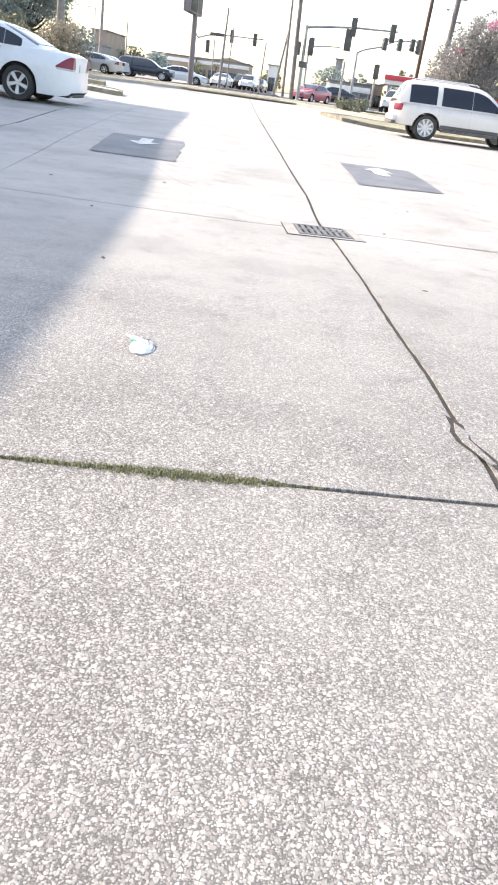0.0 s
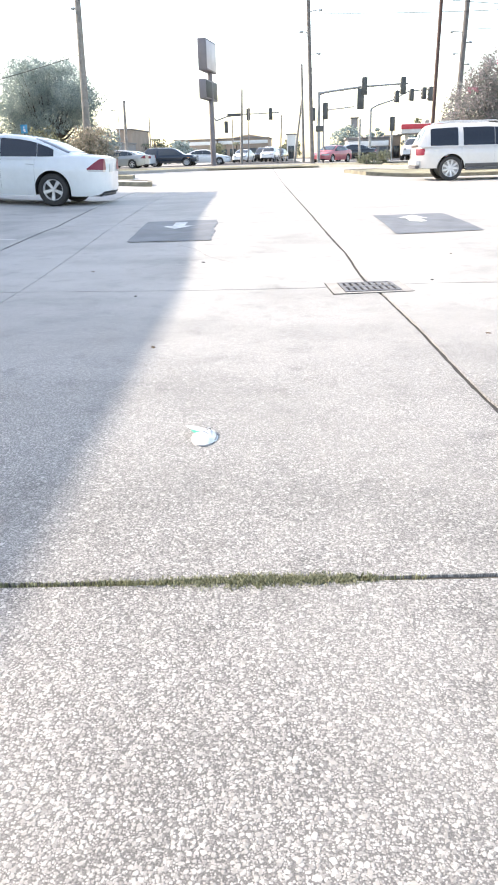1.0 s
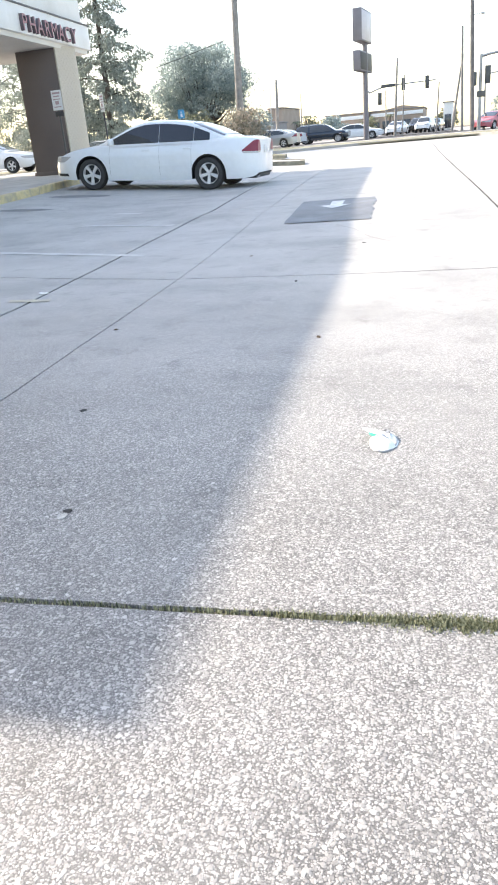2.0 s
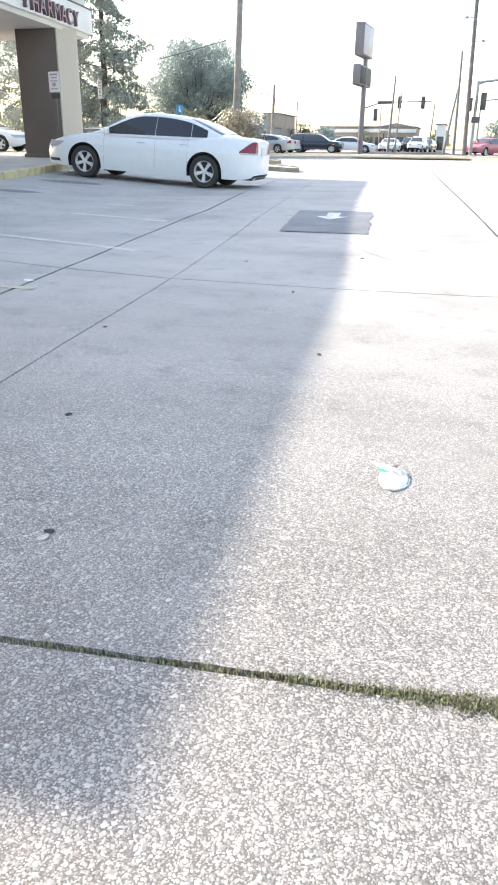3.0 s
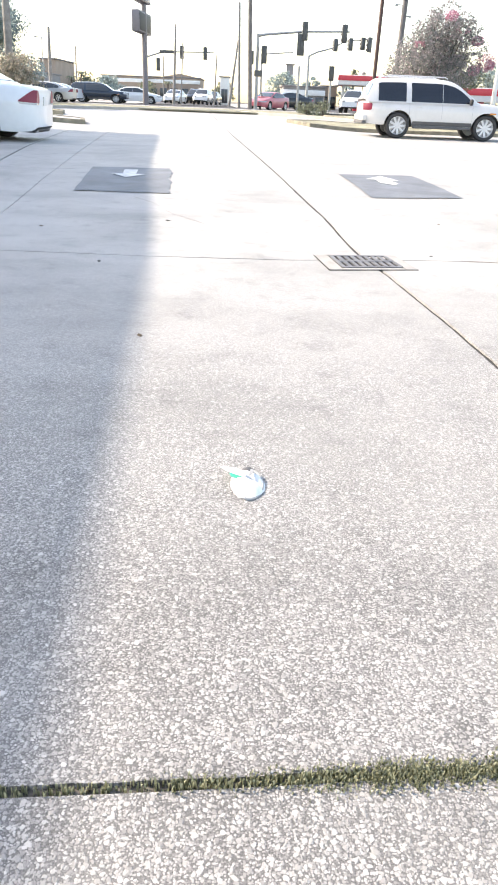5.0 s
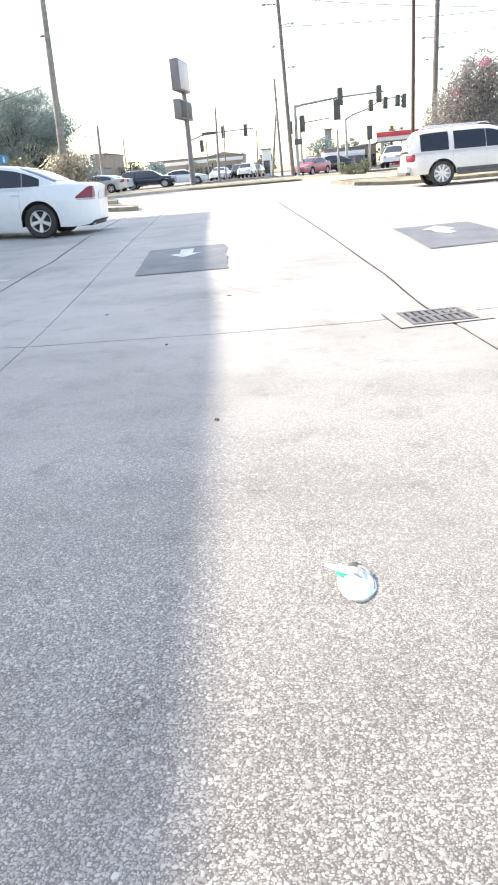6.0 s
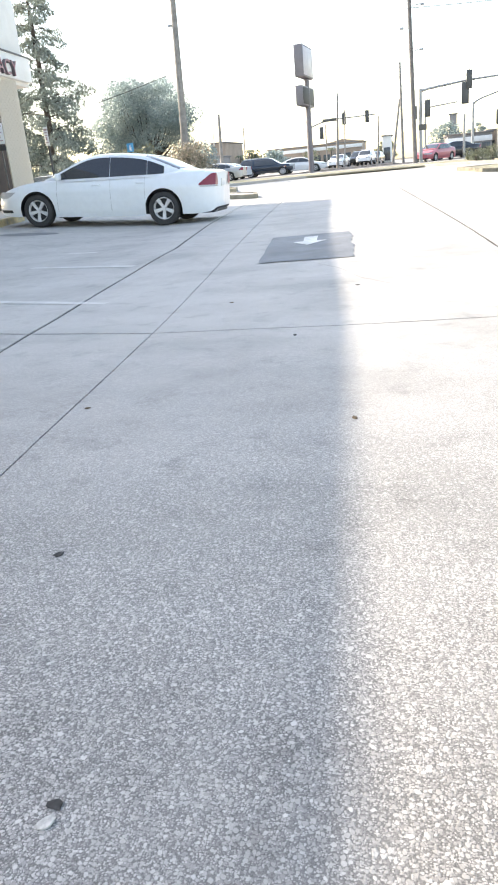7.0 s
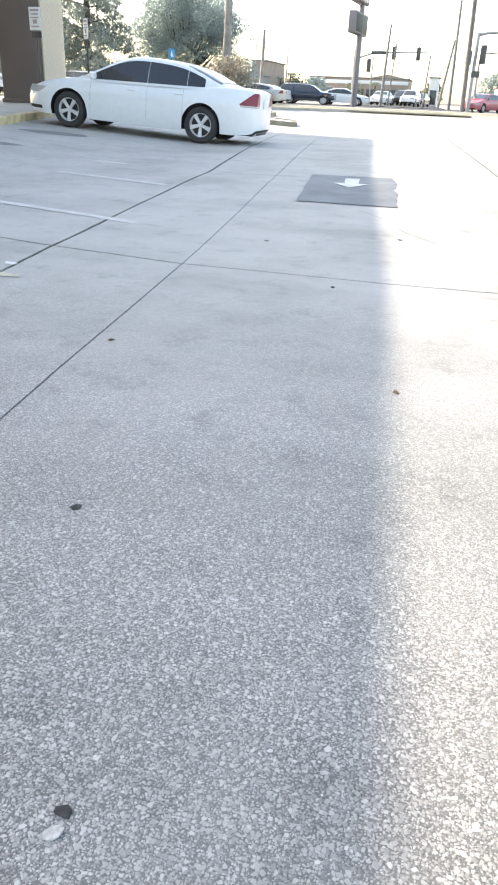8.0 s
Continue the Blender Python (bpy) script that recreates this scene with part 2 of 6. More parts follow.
M_SIGN = material("white_sign_sheet", (0.75, 0.76, 0.76), 0.45, vary=0.05)
M_INK = material("sign_ink", (0.46, 0.34, 0.35), 0.5, vary=0.1)
M_BLUE = material("blue_sign_sheet", (0.05, 0.30, 0.52), 0.45, vary=0.08)
M_GALV = material("galvanised_steel", (0.34, 0.35, 0.36), 0.45, 0.6, vary=0.12, scale=5, fine=60)
M_POST = material("dark_steel_post", (0.07, 0.07, 0.075), 0.5, 0.4, vary=0.15)
M_SIGNBOX = material("grey_sign_cabinet", (0.20, 0.186, 0.202), 0.5, 0.2, vary=0.1, scale=1.5, fine=30)
M_SIGNFACE = material("faded_sign_face", (0.50, 0.465, 0.50), 0.4, vary=0.12, scale=1.2, fine=20)
M_WOODPOLE = material("weathered_pole_wood", (0.26, 0.245, 0.23), 0.9, vary=0.25, scale=3, fine=40, bump=0.5)
M_DARKPOLE = material("dark_pole_wood", (0.16, 0.15, 0.147), 0.9, vary=0.25, scale=3, fine=40, bump=0.5)
M_OIL = material("oil_stained_concrete", (0.19, 0.19, 0.195), 0.6, vary=0.25, scale=3, fine=60)
M_RUSTPOLE = material("brown_steel_pole", (0.085, 0.05, 0.045), 0.6, 0.2, vary=0.2, scale=2, fine=30)
M_WIRE = material("cable", (0.06, 0.06, 0.065), 0.6, vary=0.1)
M_SIGNAL = material("dark_signal_housing", (0.085, 0.088, 0.088), 0.5, vary=0.15)
M_SIGNAL_LENS = material("unlit_signal_lens", (0.06, 0.035, 0.03), 0.2, vary=0.2, coat=0.5)
M_BARK = material("bark", (0.11, 0.09, 0.075), 0.95, vary=0.3, scale=4, fine=40, bump=0.8)
M_OAK = foliage("oak_leaves", (0.21, 0.275, 0.27), (0.42, 0.50, 0.485), 0.34)
M_CYPRESS = foliage("cypress_leaves", (0.17, 0.205, 0.185), (0.35, 0.39, 0.345))
M_MYRTLE = foliage("crape_myrtle_leaves", (0.13, 0.17, 0.155), (0.41, 0.35, 0.37))
M_BLOSSOM = foliage("pink_blossom", (0.40, 0.15, 0.23), (0.62, 0.34, 0.44))
M_SHRUB = foliage("shrub_leaves", (0.13, 0.15, 0.10), (0.27, 0.28, 0.19))
M_DRYSHRUB = foliage("pale_shrub_leaves", (0.20, 0.20, 0.15), (0.44, 0.38, 0.32))
M_GRASS = foliage("joint_grass", (0.10, 0.115, 0.06), (0.43, 0.43, 0.29))
M_LAWN = material("verge_grass", (0.29, 0.28, 0.20), 0.95, vary=0.35, scale=1.5, fine=60, bump=0.8, dirt=(0.26, 0.22, 0.14), dirt_amount=0.7)
M_CUP = material("white_plastic_cup", (0.78, 0.80, 0.80), 0.4, vary=0.06, scale=12, fine=90)
M_GREEN = material("green_print", (0.04, 0.50, 0.33), 0.4, vary=0.15, scale=30)
M_PAPER = material("white_paper", (0.78, 0.77, 0.75), 0.8, vary=0.06, scale=25)
M_CARD = material("grey_card", (0.46, 0.45, 0.43), 0.8, vary=0.2, scale=40, fine=150, bump=0.3)
M_CRUMB = material("dark_crumb", (0.045, 0.043, 0.042), 0.9, vary=0.3, scale=40)
M_LEAFLITTER = material("dry_leaf", (0.13, 0.09, 0.055), 0.8, vary=0.3, scale=30)
M_BRICKISH = material("tan_wall", (0.34, 0.27, 0.22), 0.85, vary=0.12, scale=0.8, fine=20)
M_GREYWALL = material("grey_wall", (0.26, 0.25, 0.25), 0.85, vary=0.12, scale=0.8, fine=20)
M_ROOF = material("grey_roof", (0.20, 0.19, 0.19), 0.8, vary=0.12, scale=0.8, fine=20)
M_SHOPFRONT = glass("shop_glass", (0.04, 0.045, 0.05), 0.08)
M_CANOPY_RED = material("red_canopy_band", (0.62, 0.06, 0.08), 0.4, vary=0.06)
M_CANOPY_WHITE = material("white_canopy_band", (0.75, 0.75, 0.75), 0.45, vary=0.05)


# ---- building blocks ----
def thing(name, x=0, y=0, z=0, rz=0, label="", category="", group="", kind="", rx=0, ry=0):
    ob = new(name)
    ob.matrix_world = pose(x, y, z, rx, ry, rz)
    ob.empty_display_size = 0.2
    return tagged(ob, label, category, group, kind)


def mesh_of(bm, name, mat, smooth=None):
    me = bpy.data.meshes.new(name)
    bm.normal_update()
    bm.to_mesh(me)
    bm.free()
    me.materials.append(mat)
    if smooth is not None:
        me.shade_smooth()
        me.set_sharp_from_angle(angle=radians(smooth))
    return me


def part(name, bm, mat, parent=None, label="", smooth=35):
    """Links a bmesh as one mesh object, under a thing or a part."""
    ob = new(name, bm if isinstance(bm, bpy.types.Mesh) else mesh_of(bm, name, mat, smooth))
    ob.parent = parent
    return tagged(ob, label)


def raw(name, verts, faces, mat, smooth=None):
    me = bpy.data.meshes.new(name)
    me.from_pydata([tuple(v) for v in verts], [], [tuple(f) for f in faces])
    me.materials.append(mat)
    if smooth is not None:
        me.shade_smooth()
        me.set_sharp_from_angle(angle=radians(smooth))
    return me


def box(sx, sy, sz, at=(0, 0, 0), bevel=0.0, bm=None, turn=None, seg=2):
    """A box with its centre at a place, edges rounded."""
    own = bmesh.new()
    bmesh.ops.create_cube(own, size=1.0, matrix=Matrix.Diagonal((sx, sy, sz, 1)))
    if bevel:
        bmesh.ops.bevel(own, geom=own.edges[:], offset=bevel, segments=seg, affect="EDGES", profile=0.5)
    m = Matrix.Translation(at) @ (turn or Matrix())
    bmesh.ops.transform(own, matrix=m, verts=own.verts)
    if bm is None:
        return own
    me = bpy.data.meshes.new("tmp")
    own.to_mesh(me)
    bm.from_mesh(me)
    own.free()
    bpy.data.meshes.remove(me)
    return bm


def rod(points, radii, sides=10, bm=None, caps=True):
    """A tube along points with a radius at each."""
    bm = bm or bmesh.new()
    pts = [Vector(p) for p in points]
    rings = []
    ref = None
    for i, p in enumerate(pts):
        d = (pts[min(i + 1, len(pts) - 1)] - pts[max(i - 1, 0)]).normalized()
        if ref is None:
            ref = d.orthogonal().normalized()
        ref = (ref - d * ref.dot(d)).normalized()
        other = d.cross(ref)
        r = radii[i] if isinstance(radii, (list, tuple)) else radii
        rings.append([bm.verts.new(p + r * (math.cos(2 * math.pi * k / sides) * ref + math.sin(2 * math.pi * k / sides) * other)) for k in range(sides)])
    for a, b in zip(rings, rings[1:]):
        for k in range(sides):
            bm.faces.new((a[k], a[(k + 1) % sides], b[(k + 1) % sides], b[k]))
    if caps:
        bm.faces.new(rings[0][::-1])
        bm.faces.new(rings[-1])
    return bm


def prism(outline, depth, axis="z", bm=None):
    """A flat outline pushed to a thickness along z (or along y for outlines in x, z)."""
    bm = bm or bmesh.new()
    if axis == "z":
        lo = [bm.verts.new((x, y, 0)) for x, y in outline]
        hi = [bm.verts.new((x, y, depth)) for x, y in outline]
    else:
        lo = [bm.verts.new((x, 0, y)) for x, y in outline]
        hi = [bm.verts.new((x, depth, y)) for x, y in outline]
    n = len(outline)
    bm.faces.new(lo[::-1])
    bm.faces.new(hi)
    for k in range(n):
        bm.faces.new((lo[k], lo[(k + 1) % n], hi[(k + 1) % n], hi[k]))
    bmesh.ops.recalc_face_normals(bm, faces=bm.faces[:])
    return bm


def lathe(profile, sides=32, axis="y", bm=None, caps=True):
    """A closed profile of (radius, along) spun round an axis."""
    bm = bm or bmesh.new()
    rings = []
    for r, a in profile:
        ring = []
        for k in range(sides):
            c, s = math.cos(2 * math.pi * k / sides), math.sin(2 * math.pi * k / sides)
            ring.append(bm.verts.new((r * c, a, r * s) if axis == "y" else (r * c, r * s, a)))
        rings.append(ring)
    for a, b in zip(rings, rings[1:]):
        for k in range(sides):
            bm.faces.new((a[k], a[(k + 1) % sides], b[(k + 1) % sides], b[k]))
    for ring in (rings[0], rings[-1]) if caps else ():
        try:
            bm.faces.new(ring)
        except ValueError:
            pass
    bmesh.ops.recalc_face_normals(bm, faces=bm.faces[:])
    return bm


# ---- the lie of the land ----
KNOT_Y = (-200, -30, 0, 6.2, 8.5, 11, 15.5, 22, 28, 35, 55, 80, 400)
KNOT_Z = (0, 0, 0, 0, 0.06, 0.155, 0.215, 0.26, 0.32, 0.42, 0.56, 0.60, 0.9)


def slopes():
    h = np.diff(KNOT_Y)
    d = np.diff(KNOT_Z) / h
    m = np.zeros(len(KNOT_Y))
    for i in range(1, len(m) - 1):
        if d[i - 1] * d[i] > 0:
            m[i] = 2 * d[i - 1] * d[i] / (d[i - 1] + d[i])
    m[-1] = d[-1]
    return m


KNOT_M = slopes()


def ease(v, a, b):
    s = min(max((v - a) / (b - a), 0.0), 1.0)
    return s * s * (3 - 2 * s)


def lie(x, y):
    """Height of the paved lot: low at the drain, rising to the street and to the shop."""
    i = int(min(max(np.searchsorted(KNOT_Y, y) - 1, 0), len(KNOT_Y) - 2))
    h = KNOT_Y[i + 1] - KNOT_Y[i]
    s = (y - KNOT_Y[i]) / h
    z = (2 * s**3 - 3 * s * s + 1) * KNOT_Z[i] + (s**3 - 2 * s * s + s) * h * KNOT_M[i] + (3 * s * s - 2 * s**3) * KNOT_Z[i + 1] + (s**3 - s * s) * h * KNOT_M[i + 1]
    z += 0.45 * min(max((-x - 5.7) / 7.5, 0.0), 1.0) * ease(y, 7, 13) * (1 - ease(y, 28, 38))
    z -= 0.2 * ease(x, 0.3, 4.3) * ease(y, 12, 26) * (1 - ease(y, 31, 42))
    return float(z)


def along(points, v):
    return float(np.interp(v, [p[0] for p in points], [p[1] for p in points]))


def sheet(xs, ys, height, mat, name, skirt=0.0):
    """A sheet over a grid of x and y, optionally with a skirt down all its edges."""
    verts = [(x, y, height(x, y)) for y in ys for x in xs]
    nx, ny = len(xs), len(ys)
    faces = [(j * nx + i, j * nx + i + 1, (j + 1) * nx + i + 1, (j + 1) * nx + i) for j in range(ny - 1) for i in range(nx - 1)]
    if skirt:
        ring = [i for i in range(nx)] + [j * nx + nx - 1 for j in range(1, ny)] + [(ny - 1) * nx + i for i in range(nx - 2, -1, -1)] + [j * nx for j in range(ny - 2, 0, -1)]
        base = len(verts)
        verts += [(verts[k][0], verts[k][1], verts[k][2] - skirt) for k in ring]
        n = len(ring)
        faces += [(ring[k], base + k, base + (k + 1) % n, ring[(k + 1) % n]) for k in range(n)]
    return raw(name, verts, faces, mat)


GX = [-3000, -900, -300, -120, -60, -40, -30, -24, -18, -15, -12.5, -10, -8, -6.5, -5, -4, -3, -2, -1, 0, 1, 2, 3, 4, 5.5, 7, 9, 12, 16, 22, 30, 40, 60, 120, 300, 900, 3000]
GY = [-3000, -500, -100, -30, -10, -4, 0, 3, 5, 6.2, 7, 7.8, 8.5, 9.3, 10, 11, 12, 13, 14.2, 15.5, 17, 18, 19, 20.5, 22, 23.5, 25, 26.5, 28, 29.5, 31, 33, 35, 37, 40, 45, 50, 55, 60, 68, 80, 100, 140, 200, 400, 900, 3000]
part("ground", sheet(GX, GY, lambda x, y: lie(x, min(y, 400)) - 0.045, M_SOIL, "ground"), None)
tagged(bpy.data.objects["ground"], "dusty dark earth under the paving, running to the horizon", "ground", kind="structure")

# concrete slabs with open joints; the joint lines bend a little
CRACK = [(-40, 1.2), (1.8, 0.83), (2.2, 0.82), (2.42, 0.79), (3.08, 0.75), (3.78, 0.68), (4.91, 0.59), (6.0, 0.48), (6.84, 0.36), (8.38, 0.25), (10.5, 0.0), (15.8, -0.46), (26, -1.29), (44, -2.7)]
JOINT_A = [(-40, -2.0), (1.8, -2.25), (3.4, -2.38), (4.2, -2.47), (6.38, -2.68), (11.2, -3.09), (16.9, -3.69), (18.8, -3.89), (25, -4.5), (44, -6.2)]
JOINT_B = [(-40, -3.0), (1.8, -3.35), (5.5, -3.66), (6.55, -3.8), (8.6, -3.92), (11.3, -4.01), (15.5, -4.58), (19.8, -5.03), (23, -5.3), (44, -7.3)]
FAR_L, FAR_R = [(-40, -16), (42, -16)], [(-40, 15), (42, 15)]
GRASS_J = [(-16, 1.0), (-3, 1.62), (-1.29, 1.75), (-0.46, 1.82), (0.15, 1.87), (0.77, 1.92), (3, 2.05), (15, 2.7)]
JOINT_1 = [(-16, 7.3), (-4.6, 6.8), (-3.9, 6.63), (-2.7, 6.42), (-1.25, 6.39), (-0.17, 6.44), (0.92, 6.6), (1.34, 6.6), (15, 6.8)]
JOINT_4 = [(-16, 11.2), (-4.01, 11.34), (-2.76, 11.43), (15, 11.5)]
JOINT_5 = [(-16, 16.9), (-3.59, 17.02), (-2.41, 17.05), (15, 17.1)]
END_S, END_M, END_N = [(-16, -9), (15, -9)], [(-16, 23.3), (15, 23.0)], [(-16, 42), (-6, 44), (0, 43), (5, 38.5), (15, 38)]


def wobble(a, b, amount):
    return amount * (noise.noise(Vector((a * 9.0, b * 7.0, 0.3))) + 0.6 * noise.noise(Vector((a * 41.0, b * 37.0, 1.7))))


def slab(west, east, south, north, gaps, nx, ny):
    """One cast slab between four joint lines; gaps: half widths of the joints west, east, south, north."""
    gw, ge, gs, gn = gaps
    verts = []
    for j in range(ny + 1):
        for i in range(nx + 1):
            u, v = i / nx, j / ny
            x, y = 0.0, 0.0
            yy = (along(south, 0) + along(north, 0)) / 2
            for _ in range(4):
                x = (1 - u) * (along(west, yy) + gw) + u * (along(east, yy) - ge)
                yy = (1 - v) * (along(south, x) + gs) + v * (along(north, x) - gn)
            if i in (0, nx):
                x += wobble(x, yy, 0.35 * (gw if i == 0 else ge))
            if j in (0, ny):
                yy += wobble(x, yy, 0.45 * (gs if j == 0 else gn))
            verts.append((x, yy, lie(x, yy) + 0.004 * noise.noise(Vector((x * 0.5, yy * 0.5, 5.0)))))
    w = nx + 1
    faces = [(j * w + i, j * w + i + 1, (j + 1) * w + i + 1, (j + 1) * w + i) for j in range(ny) for i in range(nx)]
    ring = list(range(w)) + [j * w + nx for j in range(1, ny + 1)] + [ny * w + i for i in range(nx - 1, -1, -1)] + [j * w for j in range(ny - 1, 0, -1)]
    base, n = len(verts), len(ring)
    for k in ring:  # down into the joint
        x, y, z = verts[k]
        verts.append((x, y, z - 0.04))
    faces += [(ring[k], base + k, base + (k + 1) % n, ring[(k + 1) % n]) for k in range(n)]
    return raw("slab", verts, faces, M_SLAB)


lot = thing("parking_lot", label="sunlit washed-concrete parking lot in large jointed slabs", category="pavement", kind="structure")
SLABS = [
    (FAR_L, FAR_R, END_S, GRASS_J, (0, 0, 0, 0.010), 160, 60),
    (FAR_L, JOINT_B, GRASS_J, JOINT_1, (0, 0.016, 0.008, 0.02), 60, 40),
    (JOINT_B, JOINT_A, GRASS_J, JOINT_1, (0.016, 0.005, 0.009, 0.016), 20, 60),
    (JOINT_A, CRACK, GRASS_J, JOINT_1, (0.005, 0.014, 0.012, 0.010), 80, 90),
    (CRACK, FAR_R, GRASS_J, JOINT_1, (0.014, 0, 0.014, 0.010), 80, 70),
    (FAR_L, JOINT_B, JOINT_1, END_M, (0, 0.016, 0.012, 0.006), 30, 40),
    (JOINT_B, JOINT_A, JOINT_1, JOINT_4, (0.016, 0.004, 0.015, 0.012), 16, 30),
    (JOINT_A, CRACK, JOINT_1, JOINT_4, (0.004, 0.016, 0.010, 0.010), 30, 40),
    (JOINT_B, JOINT_A, JOINT_4, JOINT_5, (0.020, 0.005, 0.014, 0.012), 10, 24),
    (JOINT_A, CRACK, JOINT_4, JOINT_5, (0.005, 0.018, 0.008, 0.014), 20, 30),
    (JOINT_B, JOINT_A, JOINT_5, END_M, (0.011, 0.006, 0.007, 0.007), 8, 20),
    (JOINT_A, CRACK, JOINT_5, END_M, (0.006, 0.018, 0.007, 0.007), 16, 20),
    (CRACK, FAR_R, JOINT_1, END_M, (0.016, 0, 0.010, 0.006), 40, 50),
    (FAR_L, CRACK, END_M, END_N, (0, 0.012, 0.006, 0), 40, 40),
    (CRACK, FAR_R, END_M, END_N, (0.012, 0, 0.006, 0), 40, 40),
]
for row in SLABS:
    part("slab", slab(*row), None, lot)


def filler(line, lo, hi, half_width, upright):
    """A ribbon of dark dirt packed into a joint a few millimetres below the slabs."""
    verts, faces = [], []
    n = int((hi - lo) / 0.08)
    for k in range(n + 1):
        v = lo + (hi - lo) * k / n
        a = along(line, v)
        d = 0.009 + 0.004 * noise.noise(Vector((v * 6, a, 3)))
        for s in (-1, 1):
            x, y = (a + s * half_width, v) if upright else (v, a + s * half_width)
            verts.append((x, y, lie(a, v) - d if upright else lie(v, a) - d))
        if k:
            j = 2 * k
            faces.append((j - 2, j - 1, j + 1, j) if upright else (j - 2, j, j + 1, j - 1))
    tagged(part("joint_filler", raw("joint_filler", verts, faces, M_SOIL if line in (GRASS_J, JOINT_A, JOINT_4, JOINT_5) else M_CRUMB), None), "dark dirt packed in the slab joint", "joint", "slab joints", "structure")


for line, lo, hi, up in ((CRACK, 1.9, 43, True), (JOINT_A, 1.75, 23, True), (JOINT_B, 1.7, 23, True), (GRASS_J, -12, 12, False), (JOINT_1, -12, 12, False), (JOINT_4, -4.0, 0.0, False), (JOINT_5, -4.7, -0.6, False)):
    filler(line, lo, hi, 0.03, up)


def laid(outline, lift, mat, name, thick=0.0, grid=0):
    """A thin flat piece laid on the lot, following its height."""
    bm = bmesh.new()
    vs = [bm.verts.new((x, y, 0)) for x, y in outline]
    bm.faces.new(vs)
    if grid:
        bmesh.ops.triangulate(bm, faces=bm.faces[:])
        bmesh.ops.subdivide_edges(bm, edges=bm.edges[:], cuts=grid, use_grid_fill=True)
    bmesh.ops.recalc_face_normals(bm, faces=bm.faces[:])
    if bm.faces[:][0].normal.z < 0:
        bmesh.ops.reverse_faces(bm, faces=bm.faces[:])
    for v in bm.verts:
        v.co.z = lie(v.co.x, v.co.y) + lift
    return mesh_of(bm, name, mat)


# ---- paint and repairs on the lot ----
def ragged(corners, step=0.12, amount=0.03, keep=()):
    out = []
    n = len(corners)
    for k in range(n):
        a, b = Vector(corners[k]), Vector(corners[(k + 1) % n])
        m = max(1, int((b - a).length / step))
        side = Vector((-(b - a).y, (b - a).x)).normalized()
        for i in range(m):
            p = a.lerp(b, i / m)
            w = amount * (0.25 if k in keep else 1.0)
            out.append(tuple(p + side * w * noise.noise(Vector((p.x * 7, p.y * 7, k)))))
    return out


def quilt(corners, lift, mat, name, amount=0.03, n=22):
    """A four-cornered sheet with ragged edges that follows the lot."""
    a, b, c, d = [Vector(p) for p in corners]
    verts = []
    for j in range(n + 1):
        for i in range(n + 1):
            p = a.lerp(b, i / n).lerp(d.lerp(c, i / n), j / n)
            if i in (0, n) or j in (0, n):
                p = p + (amount if i == n else amount * 0.3) * Vector((noise.noise(Vector((p.x * 6, p.y * 6, 0.5))), noise.noise(Vector((p.x * 6, p.y * 6, 8.5)))))
            verts.append((p.x, p.y, lie(p.x, p.y) + lift))
    w = n + 1
    return raw(name, verts, [(j * w + i, j * w + i + 1, (j + 1) * w + i + 1, (j + 1) * w + i) for j in range(n) for i in range(n)], mat)


def patch_with_arrow(corners, arrow, label, rough):
    holder = thing("repair_patch", label=label, category="patch")
    part("tar", quilt(corners, 0.008, M_PATCH, "tar", rough), None, holder)
    part("arrow", laid(arrow, 0.014, M_MARK, "arrow", grid=3), None, holder, "worn white painted arrow")


patch_with_arrow([(-2.46, 9.47), (-1.39, 9.49), (-1.6, 11.84), (-2.68, 11.72)],
                 [(-2.05, 10.58), (-1.84, 10.98), (-1.98, 11.0), (-2.02, 11.5), (-2.2, 11.46), (-2.15, 10.97), (-2.28, 10.92)],
                 "dark tarred concrete patch with a white arrow towards the drain", 0.045)
patch_with_arrow([(0.92, 9.71), (2.04, 9.92), (1.86, 12.13), (0.78, 11.95)],
                 [(1.36, 11.84), (1.1, 11.4), (1.22, 11.36), (1.23, 11.0), (1.38, 10.84), (1.47, 10.95), (1.40, 11.3), (1.53, 11.32)],
                 "dark tarred concrete patch with a white arrow towards the street", 0.015)


def stripe(a, b, w=0.1):
    a, b = Vector(a), Vector(b)
    s = Vector((-(b - a).y, (b - a).x)).normalized() * w / 2
    outline = ragged([a + s, b + s, b - s, a - s], 0.15, 0.012)
    ob = part("stall_stripe", laid(outline, 0.004, M_STRIPE, "stall_stripe"), None)
    tagged(ob, "faded white painted stall line on the concrete", "road marking", "stall lines", "structure")


for a, b in (((-3.58, 7.72), (-7.6, 8.85)), ((-4.1, 9.9), (-5.7, 10.33)), ((-5.3, 11.58), (-5.8, 11.68))):
    stripe(a, b)
tagged(part("yellow_paint_mark", laid(ragged([(-3.88, 5.58), (-3.50, 5.58), (-3.52, 5.66), (-3.92, 5.67)], 0.06, 0.03), 0.004, M_FAINT, "yellow_paint_mark"), None), "small worn yellow paint mark on the concrete", "road marking", kind="structure")
for cx, cy, rx, ry in ((-7.96, 14.5, 0.62, 0.3), (-7.8, 12.15, 0.5, 0.18)):
    pts = [(cx + rx * math.cos(a) * (1 + 0.2 * noise.noise(Vector((a, cx, 0)))), cy + ry * math.sin(a) + 0.15 * rx * math.cos(a)) for a in [2 * math.pi * k / 28 for k in range(28)]]
    tagged(part("oil_stain", laid(pts, 0.003, M_OIL, "oil_stain"), None), "dark oil stain on the parking stall", "stain", "oil stains", "structure")


